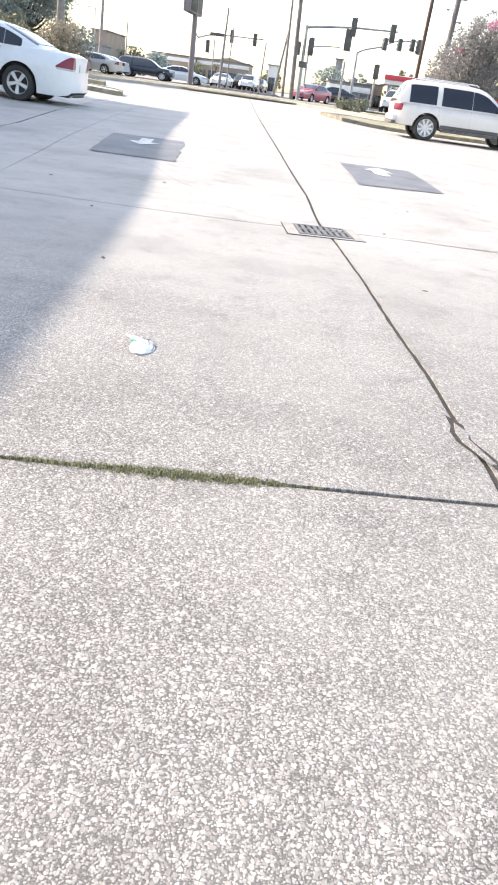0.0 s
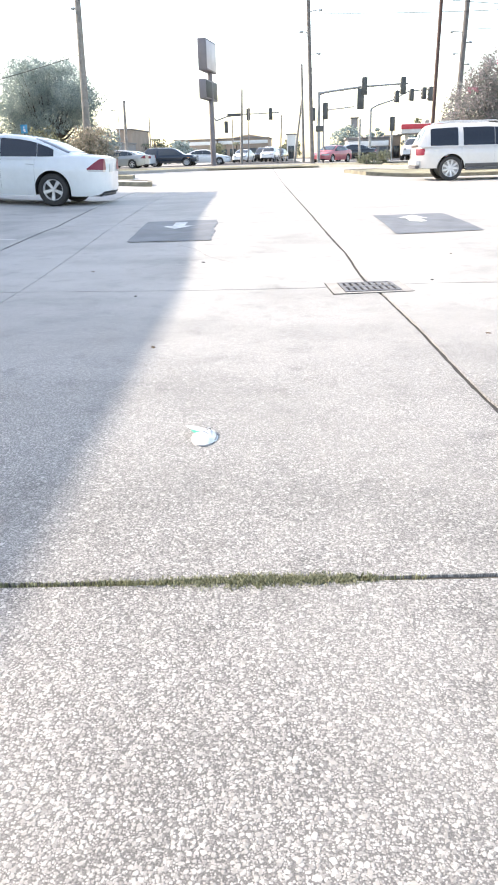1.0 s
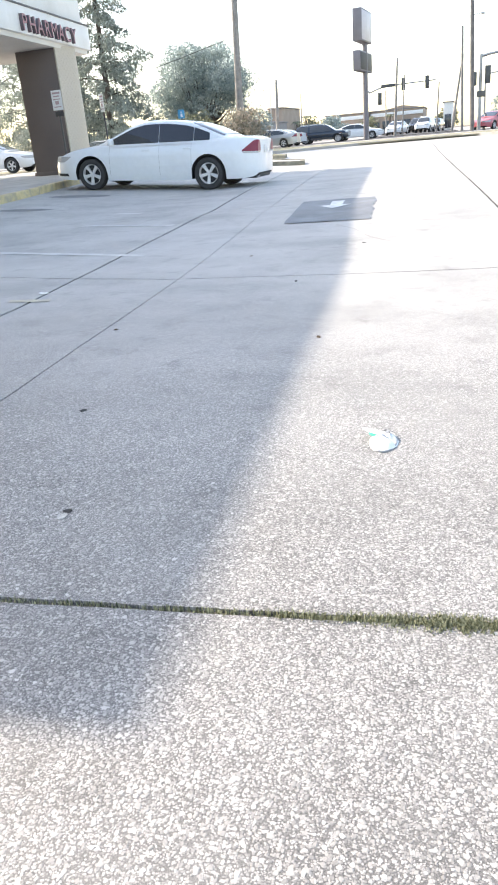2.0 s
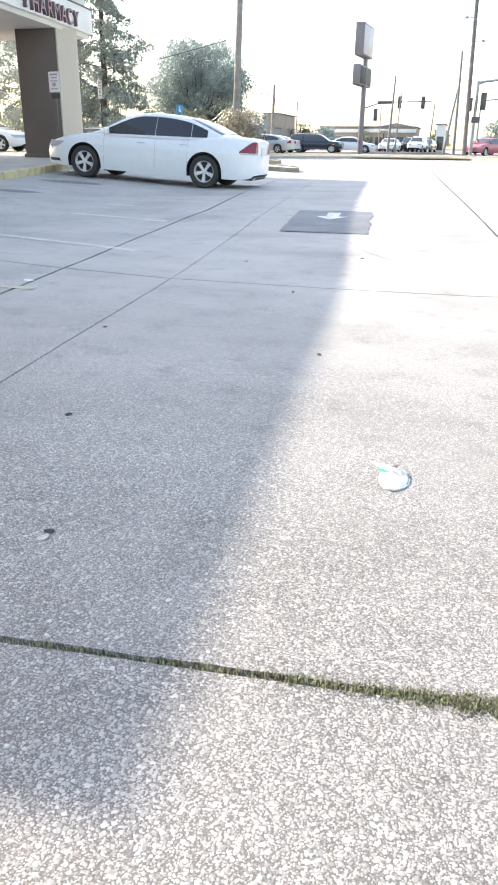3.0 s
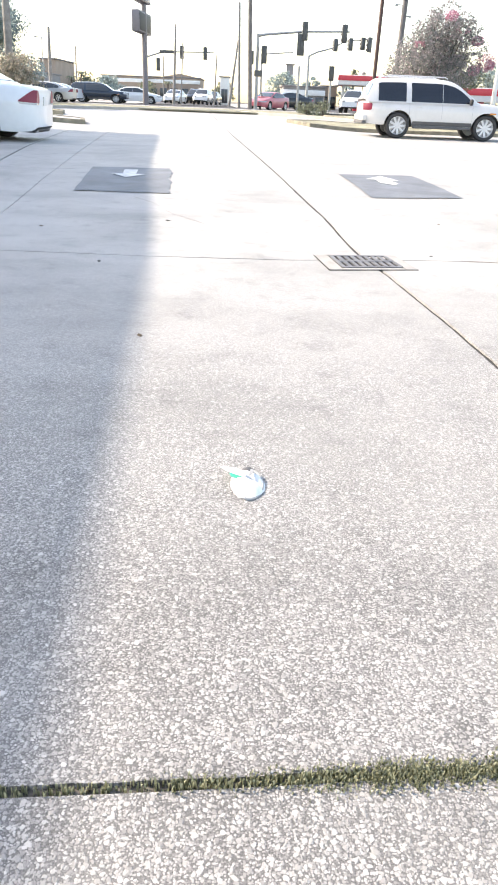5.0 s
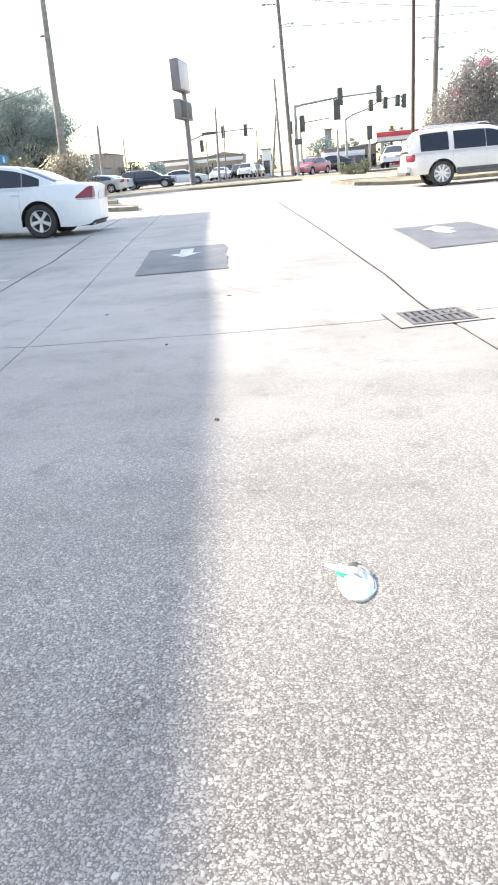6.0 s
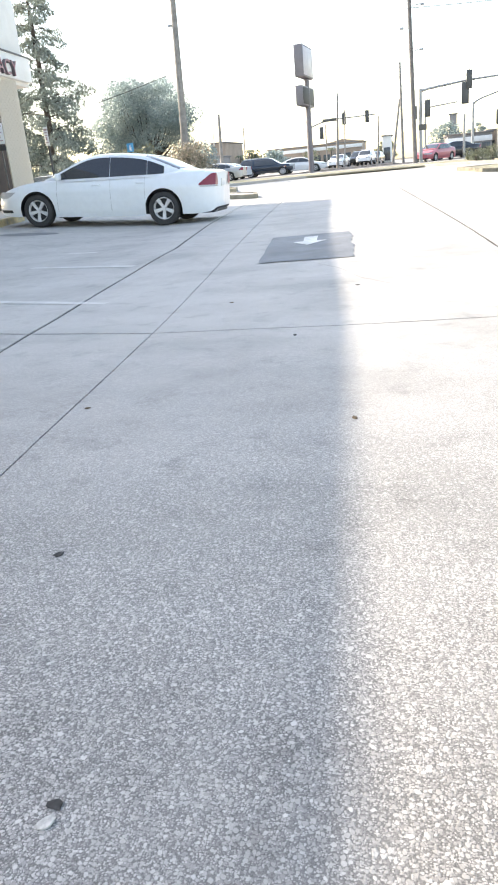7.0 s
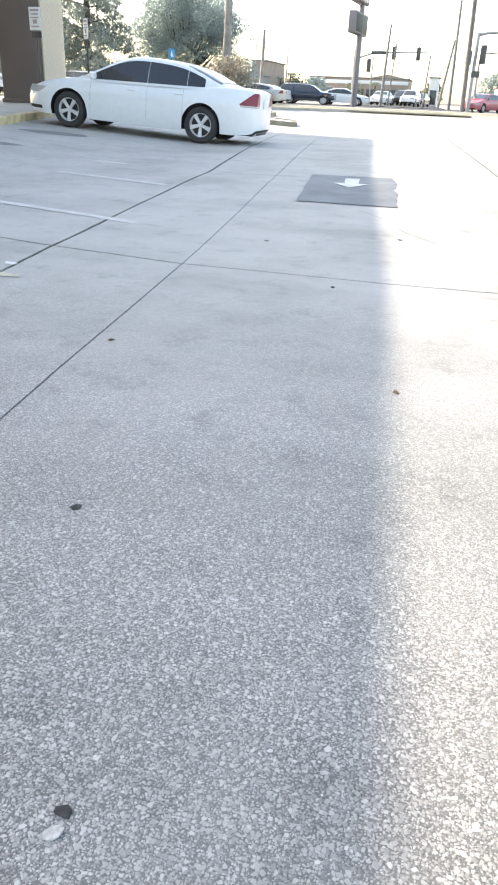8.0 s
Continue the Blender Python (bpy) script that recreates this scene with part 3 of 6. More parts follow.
# hairline crack that wanders from the patch to the drain
def hairline(pts, w, name, label):
    bm = bmesh.new()
    prev = None
    path = []
    for a, b in zip(pts, pts[1:]):
        for i in range(8):
            p = Vector(a).lerp(Vector(b), i / 8)
            path.append(p + Vector((0.02 * noise.noise(Vector((p.x * 5, p.y * 5, 2))), 0.03 * noise.noise(Vector((p.x * 5, p.y * 5, 9))))))
    for i, p in enumerate(path):
        ww = w * (0.5 + 0.9 * abs(noise.noise(Vector((p.x * 11, p.y * 11, 4)))))
        row = [bm.verts.new((p.x, p.y - ww, lie(p.x, p.y) + 0.003)), bm.verts.new((p.x, p.y + ww, lie(p.x, p.y) + 0.003))]
        if prev:
            bm.faces.new((prev[0], row[0], row[1], prev[1]))
        prev = row
    bmesh.ops.recalc_face_normals(bm, faces=bm.faces[:])
    if bm.faces[:][0].normal.z < 0:
        bmesh.ops.reverse_faces(bm, faces=bm.faces[:])
    tagged(part(name, bm, M_LEAFLITTER, None), label, "crack", kind="structure")


hairline([(-1.75, 9.2), (-1.49, 8.85), (-1.23, 8.24), (-0.83, 7.71)], 0.008, "surface_crack", "thin dark crack in the concrete below the repair patch")
hairline([(1.15, 6.62), (1.5, 6.6), (2.1, 6.66)], 0.012, "surface_crack", "thin dark crack beside the drain")

# broken edge of the slab where the long crack meets the grassy joint
CHIP = [(0.745, 2.60), (0.80, 2.52), (0.80, 2.40), (0.86, 2.25), (0.90, 2.12), (0.865, 2.11), (0.83, 2.2), (0.79, 2.27), (0.745, 2.36), (0.735, 2.44), (0.75, 2.50)]
tagged(part("broken_edge", laid(CHIP, 0.003, M_CRUMB, "broken_edge"), None), "dark broken hollow along the cracked slab edge", "crack", kind="structure")
bm = bmesh.new()
prism([(0.765, 2.52), (0.80, 2.45), (0.795, 2.38), (0.85, 2.2), (0.83, 2.2), (0.80, 2.28), (0.765, 2.36), (0.755, 2.44)], 0.008, bm=bm)
tagged(part("broken_chip", bm, M_SLAB, None), "loose grey concrete chip lying in the broken edge", "concrete chip")

# ---- storm drain ----
drain = thing("storm_drain", label="square cast-iron storm drain grate set in a concrete collar", category="drain", kind="structure")
DA, DB, DC, DD = Vector((0.01, 6.66)), Vector((0.66, 6.75)), Vector((0.74, 6.22)), Vector((0.08, 6.11))


def on_drain(u, v):
    p = DD.lerp(DC, u).lerp(DA.lerp(DB, u), v)
    return p


def drain_bar(u0, u1, v0, v1, z0, z1, bm):
    lo = [on_drain(u0, v0), on_drain(u1, v0), on_drain(u1, v1), on_drain(u0, v1)]
    a = [bm.verts.new((p.x, p.y, z0)) for p in lo]
    b = [bm.verts.new((p.x, p.y, z1)) for p in lo]
    bm.faces.new(b)
    for k in range(4):
        bm.faces.new((a[k], a[(k + 1) % 4], b[(k + 1) % 4], b[k]))
    bm.faces.new(a[::-1])
    return bm


# a thin black plate at bar level paints in the shade of the well
part("well", drain_bar(-0.004, 1.004, -0.005, 1.005, 0.002, 0.005, bmesh.new()), M_VOID, drain, "flat black plate painting in the shaded well between the bars")
for c in ((0, 0.16, 0, 1), (0.86, 1, 0, 1), (0.16, 0.86, 0, 0.1), (0.16, 0.86, 0.92, 1)):
    part("collar", drain_bar(c[0] + 0.008, c[1] - 0.002, c[2] + 0.008, c[3] - 0.008, 0.001, 0.008, bmesh.new()), M_COLLAR, drain, "pale concrete collar")
for c in ((0.17, 0.85, 0.1, 0.17), (0.17, 0.85, 0.48, 0.57), (0.17, 0.85, 0.86, 0.92)):
    part("cross_bar", drain_bar(*c, 0.001, 0.014, bmesh.new()), M_CAST, drain)
for k in range(9):
    u = 0.17 + k * 0.082
    part("bar", drain_bar(u, u + 0.042, 0.17, 0.48, 0.001, 0.013, bmesh.new()), M_CAST, drain)
    part("bar", drain_bar(u, u + 0.042, 0.57, 0.86, 0.001, 0.013, bmesh.new()), M_CAST, drain)


# ---- grass and moss in the open joint ----
def blades(n, place, height, mat, name, label, category):
    verts, faces = [], []
    for _ in range(n):
        x, y = place()
        h, a = height * random.uniform(0.35, 1.1), random.uniform(0, 2 * math.pi)
        lean = random.uniform(0.1, 0.8) * h
        d, s = Vector((math.cos(a), math.sin(a), 0)), Vector((-math.sin(a), math.cos(a), 0)) * random.uniform(0.0012, 0.003)
        p = Vector((x, y, lie(x, y) - 0.02))
        q, r = p + d * lean * 0.35 + Vector((0, 0, 0.02 + h * 0.55)), p + d * lean + Vector((0, 0, 0.02 + h))
        k = len(verts)
        verts += [p - s, p + s, q + s * 0.8, q - s * 0.8, r]
        faces += [(k, k + 1, k + 2, k + 3), (k + 3, k + 2, k + 4)]
    ob = part(name, raw(name, verts, faces, mat), None)
    return tagged(ob, label, category, kind="stuff")


def in_joint():
    while True:
        x = random.uniform(-2.3, 0.25)
        d = 0.05 + 0.95 * math.exp(-((x + 0.2) / 0.27) ** 2) if x > -1.3 else 0.04
        if x > 0.12:
            d *= 0.25
        d *= 0.25 + 1.6 * abs(noise.noise(Vector((x * 14, 0, 0))))
        if random.random() < d:
            w = 0.010 + 0.014 * math.exp(-((x + 0.2) / 0.35) ** 2)
            return x, along(GRASS_J, x) + random.gauss(-0.002, w * 0.6)


blades(4800, in_joint, 0.009, M_GRASS, "joint_grass", "low green grass and moss growing in the slab joint", "grass")


# ---- exposed pebbles standing proud of the worn surface near the camera's way ----
rng = np.random.default_rng(7)
verts, faces = [], []
for _ in range(11500):
    x, y = rng.uniform(-2.3, 1.4), 0.75 + 3.3 * rng.random() ** 1.25
    if abs(y - along(GRASS_J, x)) < 0.02 or abs(x - along(CRACK, y)) < 0.025 or noise.noise(Vector((x * 1.7, y * 1.7, 4))) < -0.25:
        continue
    r = 0.0026 + 0.0058 * rng.random() ** 2.4
    n = int(rng.integers(5, 8))
    turn, stretch = rng.uniform(0, 6.28), rng.uniform(0.6, 1.0)
    k = len(verts)
    z = lie(x, y) + 0.004 * noise.noise(Vector((x * 0.5, y * 0.5, 5.0)))
    for f, h in ((1.0, -0.003), (0.9, 0.0007), (0.5, 0.0012)):
        for i in range(n):
            a = turn + 2 * math.pi * i / n
            q = r * f * (1 + 0.22 * math.sin(i * 2.3 + x * 50))
            c, s1 = math.cos(a) * q, math.sin(a) * q * stretch
            verts.append((x + c * math.cos(turn) - s1 * math.sin(turn), y + c * math.sin(turn) + s1 * math.cos(turn), z + h))
    for j in (0, 1):
        faces += [(k + j * n + i, k + j * n + (i + 1) % n, k + (j + 1) * n + (i + 1) % n, k + (j + 1) * n + i) for i in range(n)]
    faces.append(tuple(k + 2 * n + i for i in range(n)))
tagged(part("exposed_pebbles", raw("exposed_pebbles", verts, faces, M_PEBBLE), None), "pale and grey pebbles set in the worn concrete", "pebbles", kind="stuff")

# ---- litter ----
def blob(rx, ry, rz, seed, detail=3, rough=0.25):
    bm = bmesh.new()
    bmesh.ops.create_icosphere(bm, subdivisions=detail, radius=1.0)
    for v in bm.verts:
        k = 1 + rough * noise.noise(v.co * 1.7 + Vector((seed, 0, 0)))
        v.co = Vector((v.co.x * rx * k, v.co.y * ry * k, v.co.z * rz * k))
    return bm


cup = thing("crushed_cup", -0.495, 2.88, 0.0, 0, "crushed white paper cup with green print, flat on the concrete", "litter")
bm = bmesh.new()
rows = []
NR, NA = 12, 40
for j in range(NR + 1):  # a trodden cup: a low dome with a folded rim and a dent
    f = j / NR
    ring = []
    for i in range(NA):
        a = 2 * math.pi * i / NA
        edge = 0.062 * (1 + 0.10 * math.cos(2 * a + 0.6) + 0.05 * math.cos(3 * a) + 0.04 * noise.noise(Vector((math.cos(a) * 2, math.sin(a) * 2, 3))))
        x, y = edge * f * math.cos(a) * 0.92, edge * f * math.sin(a) * 1.12
        z = 0.026 * (1 - f**3.2) + 0.004
        fold = abs((y - 0.012) + 0.6 * (x - 0.012))
        z -= 0.014 * math.exp(-((fold / 0.013) ** 2)) * (1 if x > -0.03 else 0.4)
        z += 0.005 * noise.noise(Vector((x * 45, y * 45, 1)))
        ring.append(bm.verts.new((x, y, max(z, 0.002))))
    rows.append(ring)
for a, b in zip(rows, rows[1:]):
    for k in range(NA):
        bm.faces.new((a[k], b[k], b[(k + 1) % NA], a[(k + 1) % NA]))
bmesh.ops.remove_doubles(bm, verts=bm.verts, dist=0.0002)
bmesh.ops.recalc_face_normals(bm, faces=bm.faces[:])
part("cup_wall", bm, M_CUP, cup, smooth=50)
part("rim", rod([(0.055 * math.cos(a) * 1.02, 0.069 * math.sin(a), 0.006 + 0.004 * math.sin(2 * a)) for a in [math.radians(d) for d in range(-100, 95, 12)]], 0.004, 8), M_CUP_SHADE, cup, "rolled rim with its shade painted grey")
for nm, outline, z0, m, lab in (("torn_flap", [(-0.098, 0.042), (-0.09, 0.053), (-0.066, 0.051), (-0.03, 0.045), (0.002, 0.014), (-0.012, 0.008), (-0.05, 0.026), (-0.075, 0.030)], 0.029, M_CUP, "torn white flap"),
                                ("green_band", [(-0.060, 0.006), (-0.064, 0.022), (-0.05, 0.022), (-0.014, 0.004), (-0.012, -0.001), (-0.03, 0.006), (-0.045, 0.0)], 0.030, M_GREEN, "green printed band"),
                                ("crease", [(0.004, 0.010), (0.012, 0.036), (0.026, 0.034), (0.022, 0.020), (0.010, 0.004)], 0.0285, M_CUP_SHADE, "crease with its shade painted grey")):
    bm = prism(outline, 0.002)
    for v in bm.verts:
        v.co.z += z0 + 0.006 * math.sin(55 * v.co.x + 30 * v.co.y)
    part(nm, bm, m, cup, lab)
# a grey blob stands in for the shade inside the mouth
part("open_mouth", blob(0.022, 0.012, 0.008, 4.0, 2, 0.3), M_DARKGREY, cup, "grey blob painting in the dark cup mouth").location = (0.005, 0.068, 0.008)
cup.scale = (0.86, 1.32, 0.95)
tagged(part("paper_scrap", prism([(-0.017, -0.010), (-0.004, -0.014), (0.008, -0.010), (0.017, 0.003), (0.012, 0.006), (0.013, 0.011), (-0.006, 0.008), (-0.018, 0.002)], 0.004), M_CARD, None), "small torn white paper scrap on shaded concrete", "litter")
tagged(part("paper_scrap", prism([(-0.04, -0.014), (-0.01, -0.022), (0.02, -0.018), (0.045, 0.0), (0.02, 0.02), (0.0, 0.012), (-0.034, 0.018)], 0.006), M_PAPER, None), "crumpled white paper scrap by a slab joint", "litter").matrix_world = pose(-3.74, 5.92, lie(-3.74, 5.92) + 0.004, 6, 4, 10)
bpy.data.objects["paper_scrap"].matrix_world = pose(-1.425, 2.185, 0.004, 10, -8, 20)
CRUMBS = [(-1.427, 2.225, 0.018, M_CRUMB), (-1.86, 3.13, 0.02, M_CRUMB), (-1.03, 4.39, 0.02, M_LEAFLITTER), (-2.3, 7.43, 0.02, M_LEAFLITTER), (-2.42, 4.62, 0.016, M_LEAFLITTER),
          (-1.56, 6.14, 0.02, M_CRUMB), (1.0, 4.7, 0.018, M_LEAFLITTER), (-1.95, 2.5, 0.01, M_CRUMB), (1.35, 8.2, 0.02, M_LEAFLITTER), (-1.25, 7.9, 0.02, M_CRUMB), (0.95, 6.75, 0.02, M_CRUMB), (-1.7, 2.0, 0.007, M_CRUMB)]
for i, (x, y, r, m) in enumerate(CRUMBS):
    ob = part("litter_crumb", blob(r, r * 0.6, r * 0.25, i * 3.1, 2, 0.6), m, None)
    ob.matrix_world = pose(x, y, lie(x, y) + r * 0.16, 0, 0, i * 57)
    tagged(ob, "small dark crumb of dirt on the concrete" if m is M_CRUMB else "dry brown leaf scrap on the concrete", "litter", "crumbs on the concrete")


# ---- cars ----
def table(rows, v):
    return float(np.interp(v, [r[0] for r in rows], [r[1] for r in rows]))


def smooth_table(rows, v):
    """Piecewise curve through rows, without corners."""
    xs, ys = [r[0] for r in rows], [r[1] for r in rows]
    k = 0.06
    return sum(float(np.interp(v + o * k, xs, ys)) for o in (-2, -1, 0, 1, 2)) / 5


SEDAN = dict(front=2.40, rear=-2.46, base=1.405, half=0.905, wheel=0.335, arch=0.395, rocker=0.215, track=0.79,
             top=[(-2.48, 0.99), (-2.36, 1.055), (-1.8, 1.075), (-1.2, 1.03), (0.9, 0.97), (1.3, 0.95), (1.9, 0.86), (2.25, 0.74), (2.42, 0.62)],
             shoulder=[(-2.48, 0.90), (-2.25, 0.965), (-1.2, 0.955), (0.9, 0.90), (1.6, 0.84), (2.2, 0.70), (2.42, 0.58)],
             roof=[(-1.98, 1.03), (-1.66, 1.13), (-1.30, 1.285), (-1.0, 1.375), (-0.65, 1.42), (-0.25, 1.437), (0.10, 1.425), (0.36, 1.36), (0.75, 1.185), (1.12, 1.02), (1.25, 0.965)],
             belt=[(-2, 1.02), (-1.2, 0.985), (0.9, 0.93), (1.3, 0.92)], panes=[(-1.43, -1.085), (-1.075, -0.272), (-0.262, 0.88)], pane_top=0.085, rear_glass=(-1.72, -1.0), shield=(0.36, 1.06))
SUV = dict(front=2.45, rear=-2.72, base=1.53, half=0.99, wheel=0.41, arch=0.48, rocker=0.42, track=0.85,
           top=[(-2.74, 1.05), (-2.6, 1.18), (1.0, 1.18), (1.5, 1.20), (2.1, 1.13), (2.36, 1.02), (2.45, 0.9)],
           shoulder=[(-2.74, 1.0), (-2.6, 1.12), (1.0, 1.10), (1.9, 1.06), (2.36, 0.93), (2.45, 0.85)],
           roof=[(-2.68, 1.14), (-2.6, 1.30), (-2.5, 1.6), (-2.4, 1.80), (-2.25, 1.875), (-1.6, 1.90), (-0.2, 1.90), (0.2, 1.87), (0.5, 1.76), (0.85, 1.5), (1.2, 1.24), (1.3, 1.18)],
           belt=[(-2.7, 1.15), (1.3, 1.14)], panes=[(-2.26, -1.30), (-1.12, -0.045), (-0.03, 0.90)], pane_top=0.15, rear_glass=(-2.62, -2.42), shield=(0.42, 1.16))


def car(name, spec, paint, label, glass_mat, fine=True, group="", skip_details=False, lower=None):
    """A car with body, glass, wheels, lamps; x ahead, y to its left, the ground at z = 0."""
    holder = thing(name, label=label, category="car", group=group)
    front, rear, base, W, rw, ra = spec["front"], spec["rear"], spec["base"], spec["half"], spec["wheel"], spec["arch"]

    def half(x):
        a = max(0.0, (x - (front - 0.75)) / 0.75)
        b = max(0.0, ((rear + 0.65) - x) / 0.65)
        return W * (1 - 0.26 * a**2.4) * (1 - 0.27 * b**2.3)

    def low(x):
        z = spec["rocker"]
        e = min(front - x, x - rear)
        z += 0.06 * max(0.0, 1 - e / 0.5) ** 2
        for wx in (base, -base):
            d = abs(x - wx)
            if d < ra:
                z = max(z, rw + math.sqrt(ra * ra - d * d))
        return z

    tops = lambda x: smooth_table(spec["top"], x)
    shoulders = lambda x: smooth_table(spec["shoulder"], x)
    roofs = lambda x: smooth_table(spec["roof"], x)
    belts = lambda x: table(spec["belt"], x)

    def side(x, z):
        """Half width of the body side at a height."""
        zs = shoulders(x)
        f = (z - spec["rocker"]) / max(0.05, zs - spec["rocker"])
        crease = 0.008 * math.exp(-((f - 0.72) / 0.06) ** 2)
        return half(x) * (1 - 0.055 * max(0.0, 0.35 - f) ** 1.5 / 0.2 - 0.075 * max(0.0, f - 0.6) ** 2 / 0.16) + crease

    step = 0.05 if fine else 0.12
    xs = [rear + (front - rear) * k / round((front - rear) / step) for k in range(round((front - rear) / step) + 1)]
    for wx in (base, -base):
        xs += [wx + ra * math.cos(a * math.pi / 16) * 0.999 for a in range(17)] + [wx - ra - 0.001, wx + ra + 0.001] if fine else [wx - ra, wx + ra, wx - ra * 0.7, wx + ra * 0.7]
    xs = sorted(set(round(x, 4) for x in xs if rear < x < front))
    xs = [rear] + xs + [front]
    fr = [0, 0.1, 0.25, 0.4, 0.55, 0.66, 0.74, 0.82, 0.91, 0.97, 1.0]

    def section(x):
        e = min(front - x, x - rear)
        pinch = max(0.0, 1 - e / 0.10)
        zb, zs, zt = low(x), shoulders(x), tops(x)
        zb, zs = zb + 0.05 * pinch**2, max(zb + 0.03, zs - 0.03 * pinch**2)
        pts = [(side(x, zb + f * (zs - zb)) - 0.035 * pinch**2, zb + f * (zs - zb)) for f in fr]
        ws = pts[-1][0]
        for k, (a, b) in enumerate(((0.975, 0.45), (0.92, 0.72), (0.8, 0.88), (0.55, 0.97), (0.0, 1.0))):
            pts.append((ws * a, zs + (zt - zs) * b))
        return pts

    bm = bmesh.new()
    under = bmesh.new()
    prev = uprev = None
    for x in xs:
        sec = section(x)
        n = len(sec)
        row = [bm.verts.new((x, y, z)) for y, z in sec] + [bm.verts.new((x, -y, z)) for y, z in sec[-2::-1]]
        urow = [under.verts.new((x, sec[0][0] - 0.004, sec[0][1] + 0.004)), under.verts.new((x, -sec[0][0] + 0.004, sec[0][1] + 0.004))]
        if prev:
            for k in range(len(row) - 1):
                bm.faces.new((prev[k], row[k], row[k + 1], prev[k + 1]))
            under.faces.new((uprev[0], uprev[1], urow[1], urow[0]))
        else:
            bm.faces.new(row)
        prev, uprev = row, urow
    bm.faces.new(prev[::-1])
    bmesh.ops.recalc_face_normals(bm, faces=bm.faces[:])
    body = part("body", bm, paint, holder, smooth=40)
    part("underbody", under, M_BLACK, holder, "black underbody and wheel wells", smooth=60)

    # greenhouse
    g0, g1 = spec["roof"][0][0], spec["roof"][-1][0]
    W2 = W - 0.055

    def cabin_w(x, z):
        zb = belts(x)
        inset = 0.17 * ((z - zb) / 0.5) + 0.10 * max(0.0, (z - zb) / 0.5) ** 3 * 0.6
        end = max(0.0, (x - 0.55) / 0.7) ** 2 * 0.10 + max(0.0, (-x - (0.9 if spec is not SUV else 2.1)) / 0.9) ** 2 * 0.14
        return W2 - inset - end

    def cabin(x):
        zb, zr = belts(x) - 0.03, max(roofs(x), belts(x) - 0.01)
        hgt = zr - zb
        edge = max(zb + 0.35 * hgt, zr - 0.075)
        pts = [(cabin_w(x, zb + f * (edge - zb)), zb + f * (edge - zb)) for f in (0, 0.15, 0.35, 0.55, 0.75, 0.9, 1.0)]
        we = pts[-1][0]
        for a, b in ((0.955, 0.45), (0.87, 0.74), (0.7, 0.9), (0.4, 0.98), (0.0, 1.0)):
            pts.append((we * a, edge + (zr - edge) * b))
        return pts

    bm = bmesh.new()
    n = 60 if fine else 22
    prev = None
    for k in range(n + 1):
        x = g0 + (g1 - g0) * k / n
        sec = cabin(x)
        row = [bm.verts.new((x, y, z)) for y, z in sec] + [bm.verts.new((x, -y, z)) for y, z in sec[-2::-1]]
        if prev:
            for i in range(len(row) - 1):
                bm.faces.new((prev[i], row[i], row[i + 1], prev[i + 1]))
        prev = row
    bmesh.ops.recalc_face_normals(bm, faces=bm.faces[:])
    part("cabin", bm, paint, holder, "painted roof and pillars", smooth=40)

    # side panes, following the cabin side
    for x0, x1 in spec["panes"]:
        for s in (1, -1):
            bm = bmesh.new()
            prev = None
            m = 18 if fine else 8
            for k in range(m + 1):
                x = x0 + (x1 - x0) * k / m
                lo, hi = belts(x) + 0.015, min(roofs(x) - spec["pane_top"], 9)
                hi = max(hi, lo + 0.012)
                row = [bm.verts.new((x, s * (cabin_w(x, lo + (hi - lo) * j / 5) + 0.006), lo + (hi - lo) * j / 5)) for j in range(6)]
                if prev:
                    for j in range(5):
                        bm.faces.new((prev[j], row[j], row[j + 1], prev[j + 1]))
                prev = row
            bmesh.ops.recalc_face_normals(bm, faces=bm.faces[:])
            part("side_window", bm, glass_mat, holder, "dark tinted glass")
    for nm, (x0, x1) in (("rear_window", spec["rear_glass"]), ("windscreen", spec["shield"])):
        bm = bmesh.new()
        prev = None
        for k in range(13):
            x = x0 + (x1 - x0) * k / 12
            sec = [p for p in cabin(x)[7:]]
            pts = [(y * 0.96, z + 0.008) for y, z in sec] + [(-y * 0.96, z + 0.008) for y, z in sec[-2::-1]]
            row = [bm.verts.new((x + (0.006 if nm == "windscreen" else -0.006), y, z)) for y, z in pts]
            if prev:
                for i in range(len(row) - 1):
                    bm.faces.new((prev[i], row[i], row[i + 1], prev[i + 1]))
            prev = row
        bmesh.ops.recalc_face_normals(bm, faces=bm.faces[:])
        part(nm, bm, glass_mat, holder, "dark glass")

    # wheels
    tw = 0.225 if spec is not SUV else 0.275
    for wx in (base, -base):
        for s in (1, -1):
            rim_r = rw * (0.68 if spec is not SUV else 0.74)
            tyre = part("tyre", lathe([(rim_r * 0.97, -tw / 2 + 0.02), (rim_r * 1.06, -tw / 2), (rw * 0.93, -tw / 2 + 0.005), (rw, -tw / 2 + 0.04), (rw, tw / 2 - 0.04), (rw * 0.93, tw / 2 - 0.005), (rim_r * 1.06, tw / 2), (rim_r * 0.97, tw / 2 - 0.02), (rim_r * 0.97, -tw / 2 + 0.02)], 40 if fine else 18, caps=False), M_RUBBER, holder, "black rubber tyre")
            tyre.location = (wx, s * spec["track"], rw)
            bm = lathe([(rim_r, -0.09), (rim_r, 0.085), (rim_r * 0.94, 0.1), (rim_r * 0.9, 0.085), (rim_r * 0.86, 0.03)], 36 if fine else 16, caps=False)
            rim = part("rim", bm, M_ALLOY, tyre, "bright alloy rim")
            if s < 0:
                rim.rotation_euler = (0, 0, math.pi)
            hubd = lathe([(0.001, 0.02), (rim_r * 0.9, 0.02), (rim_r * 0.9, 0.012), (0.001, 0.012)], 24)
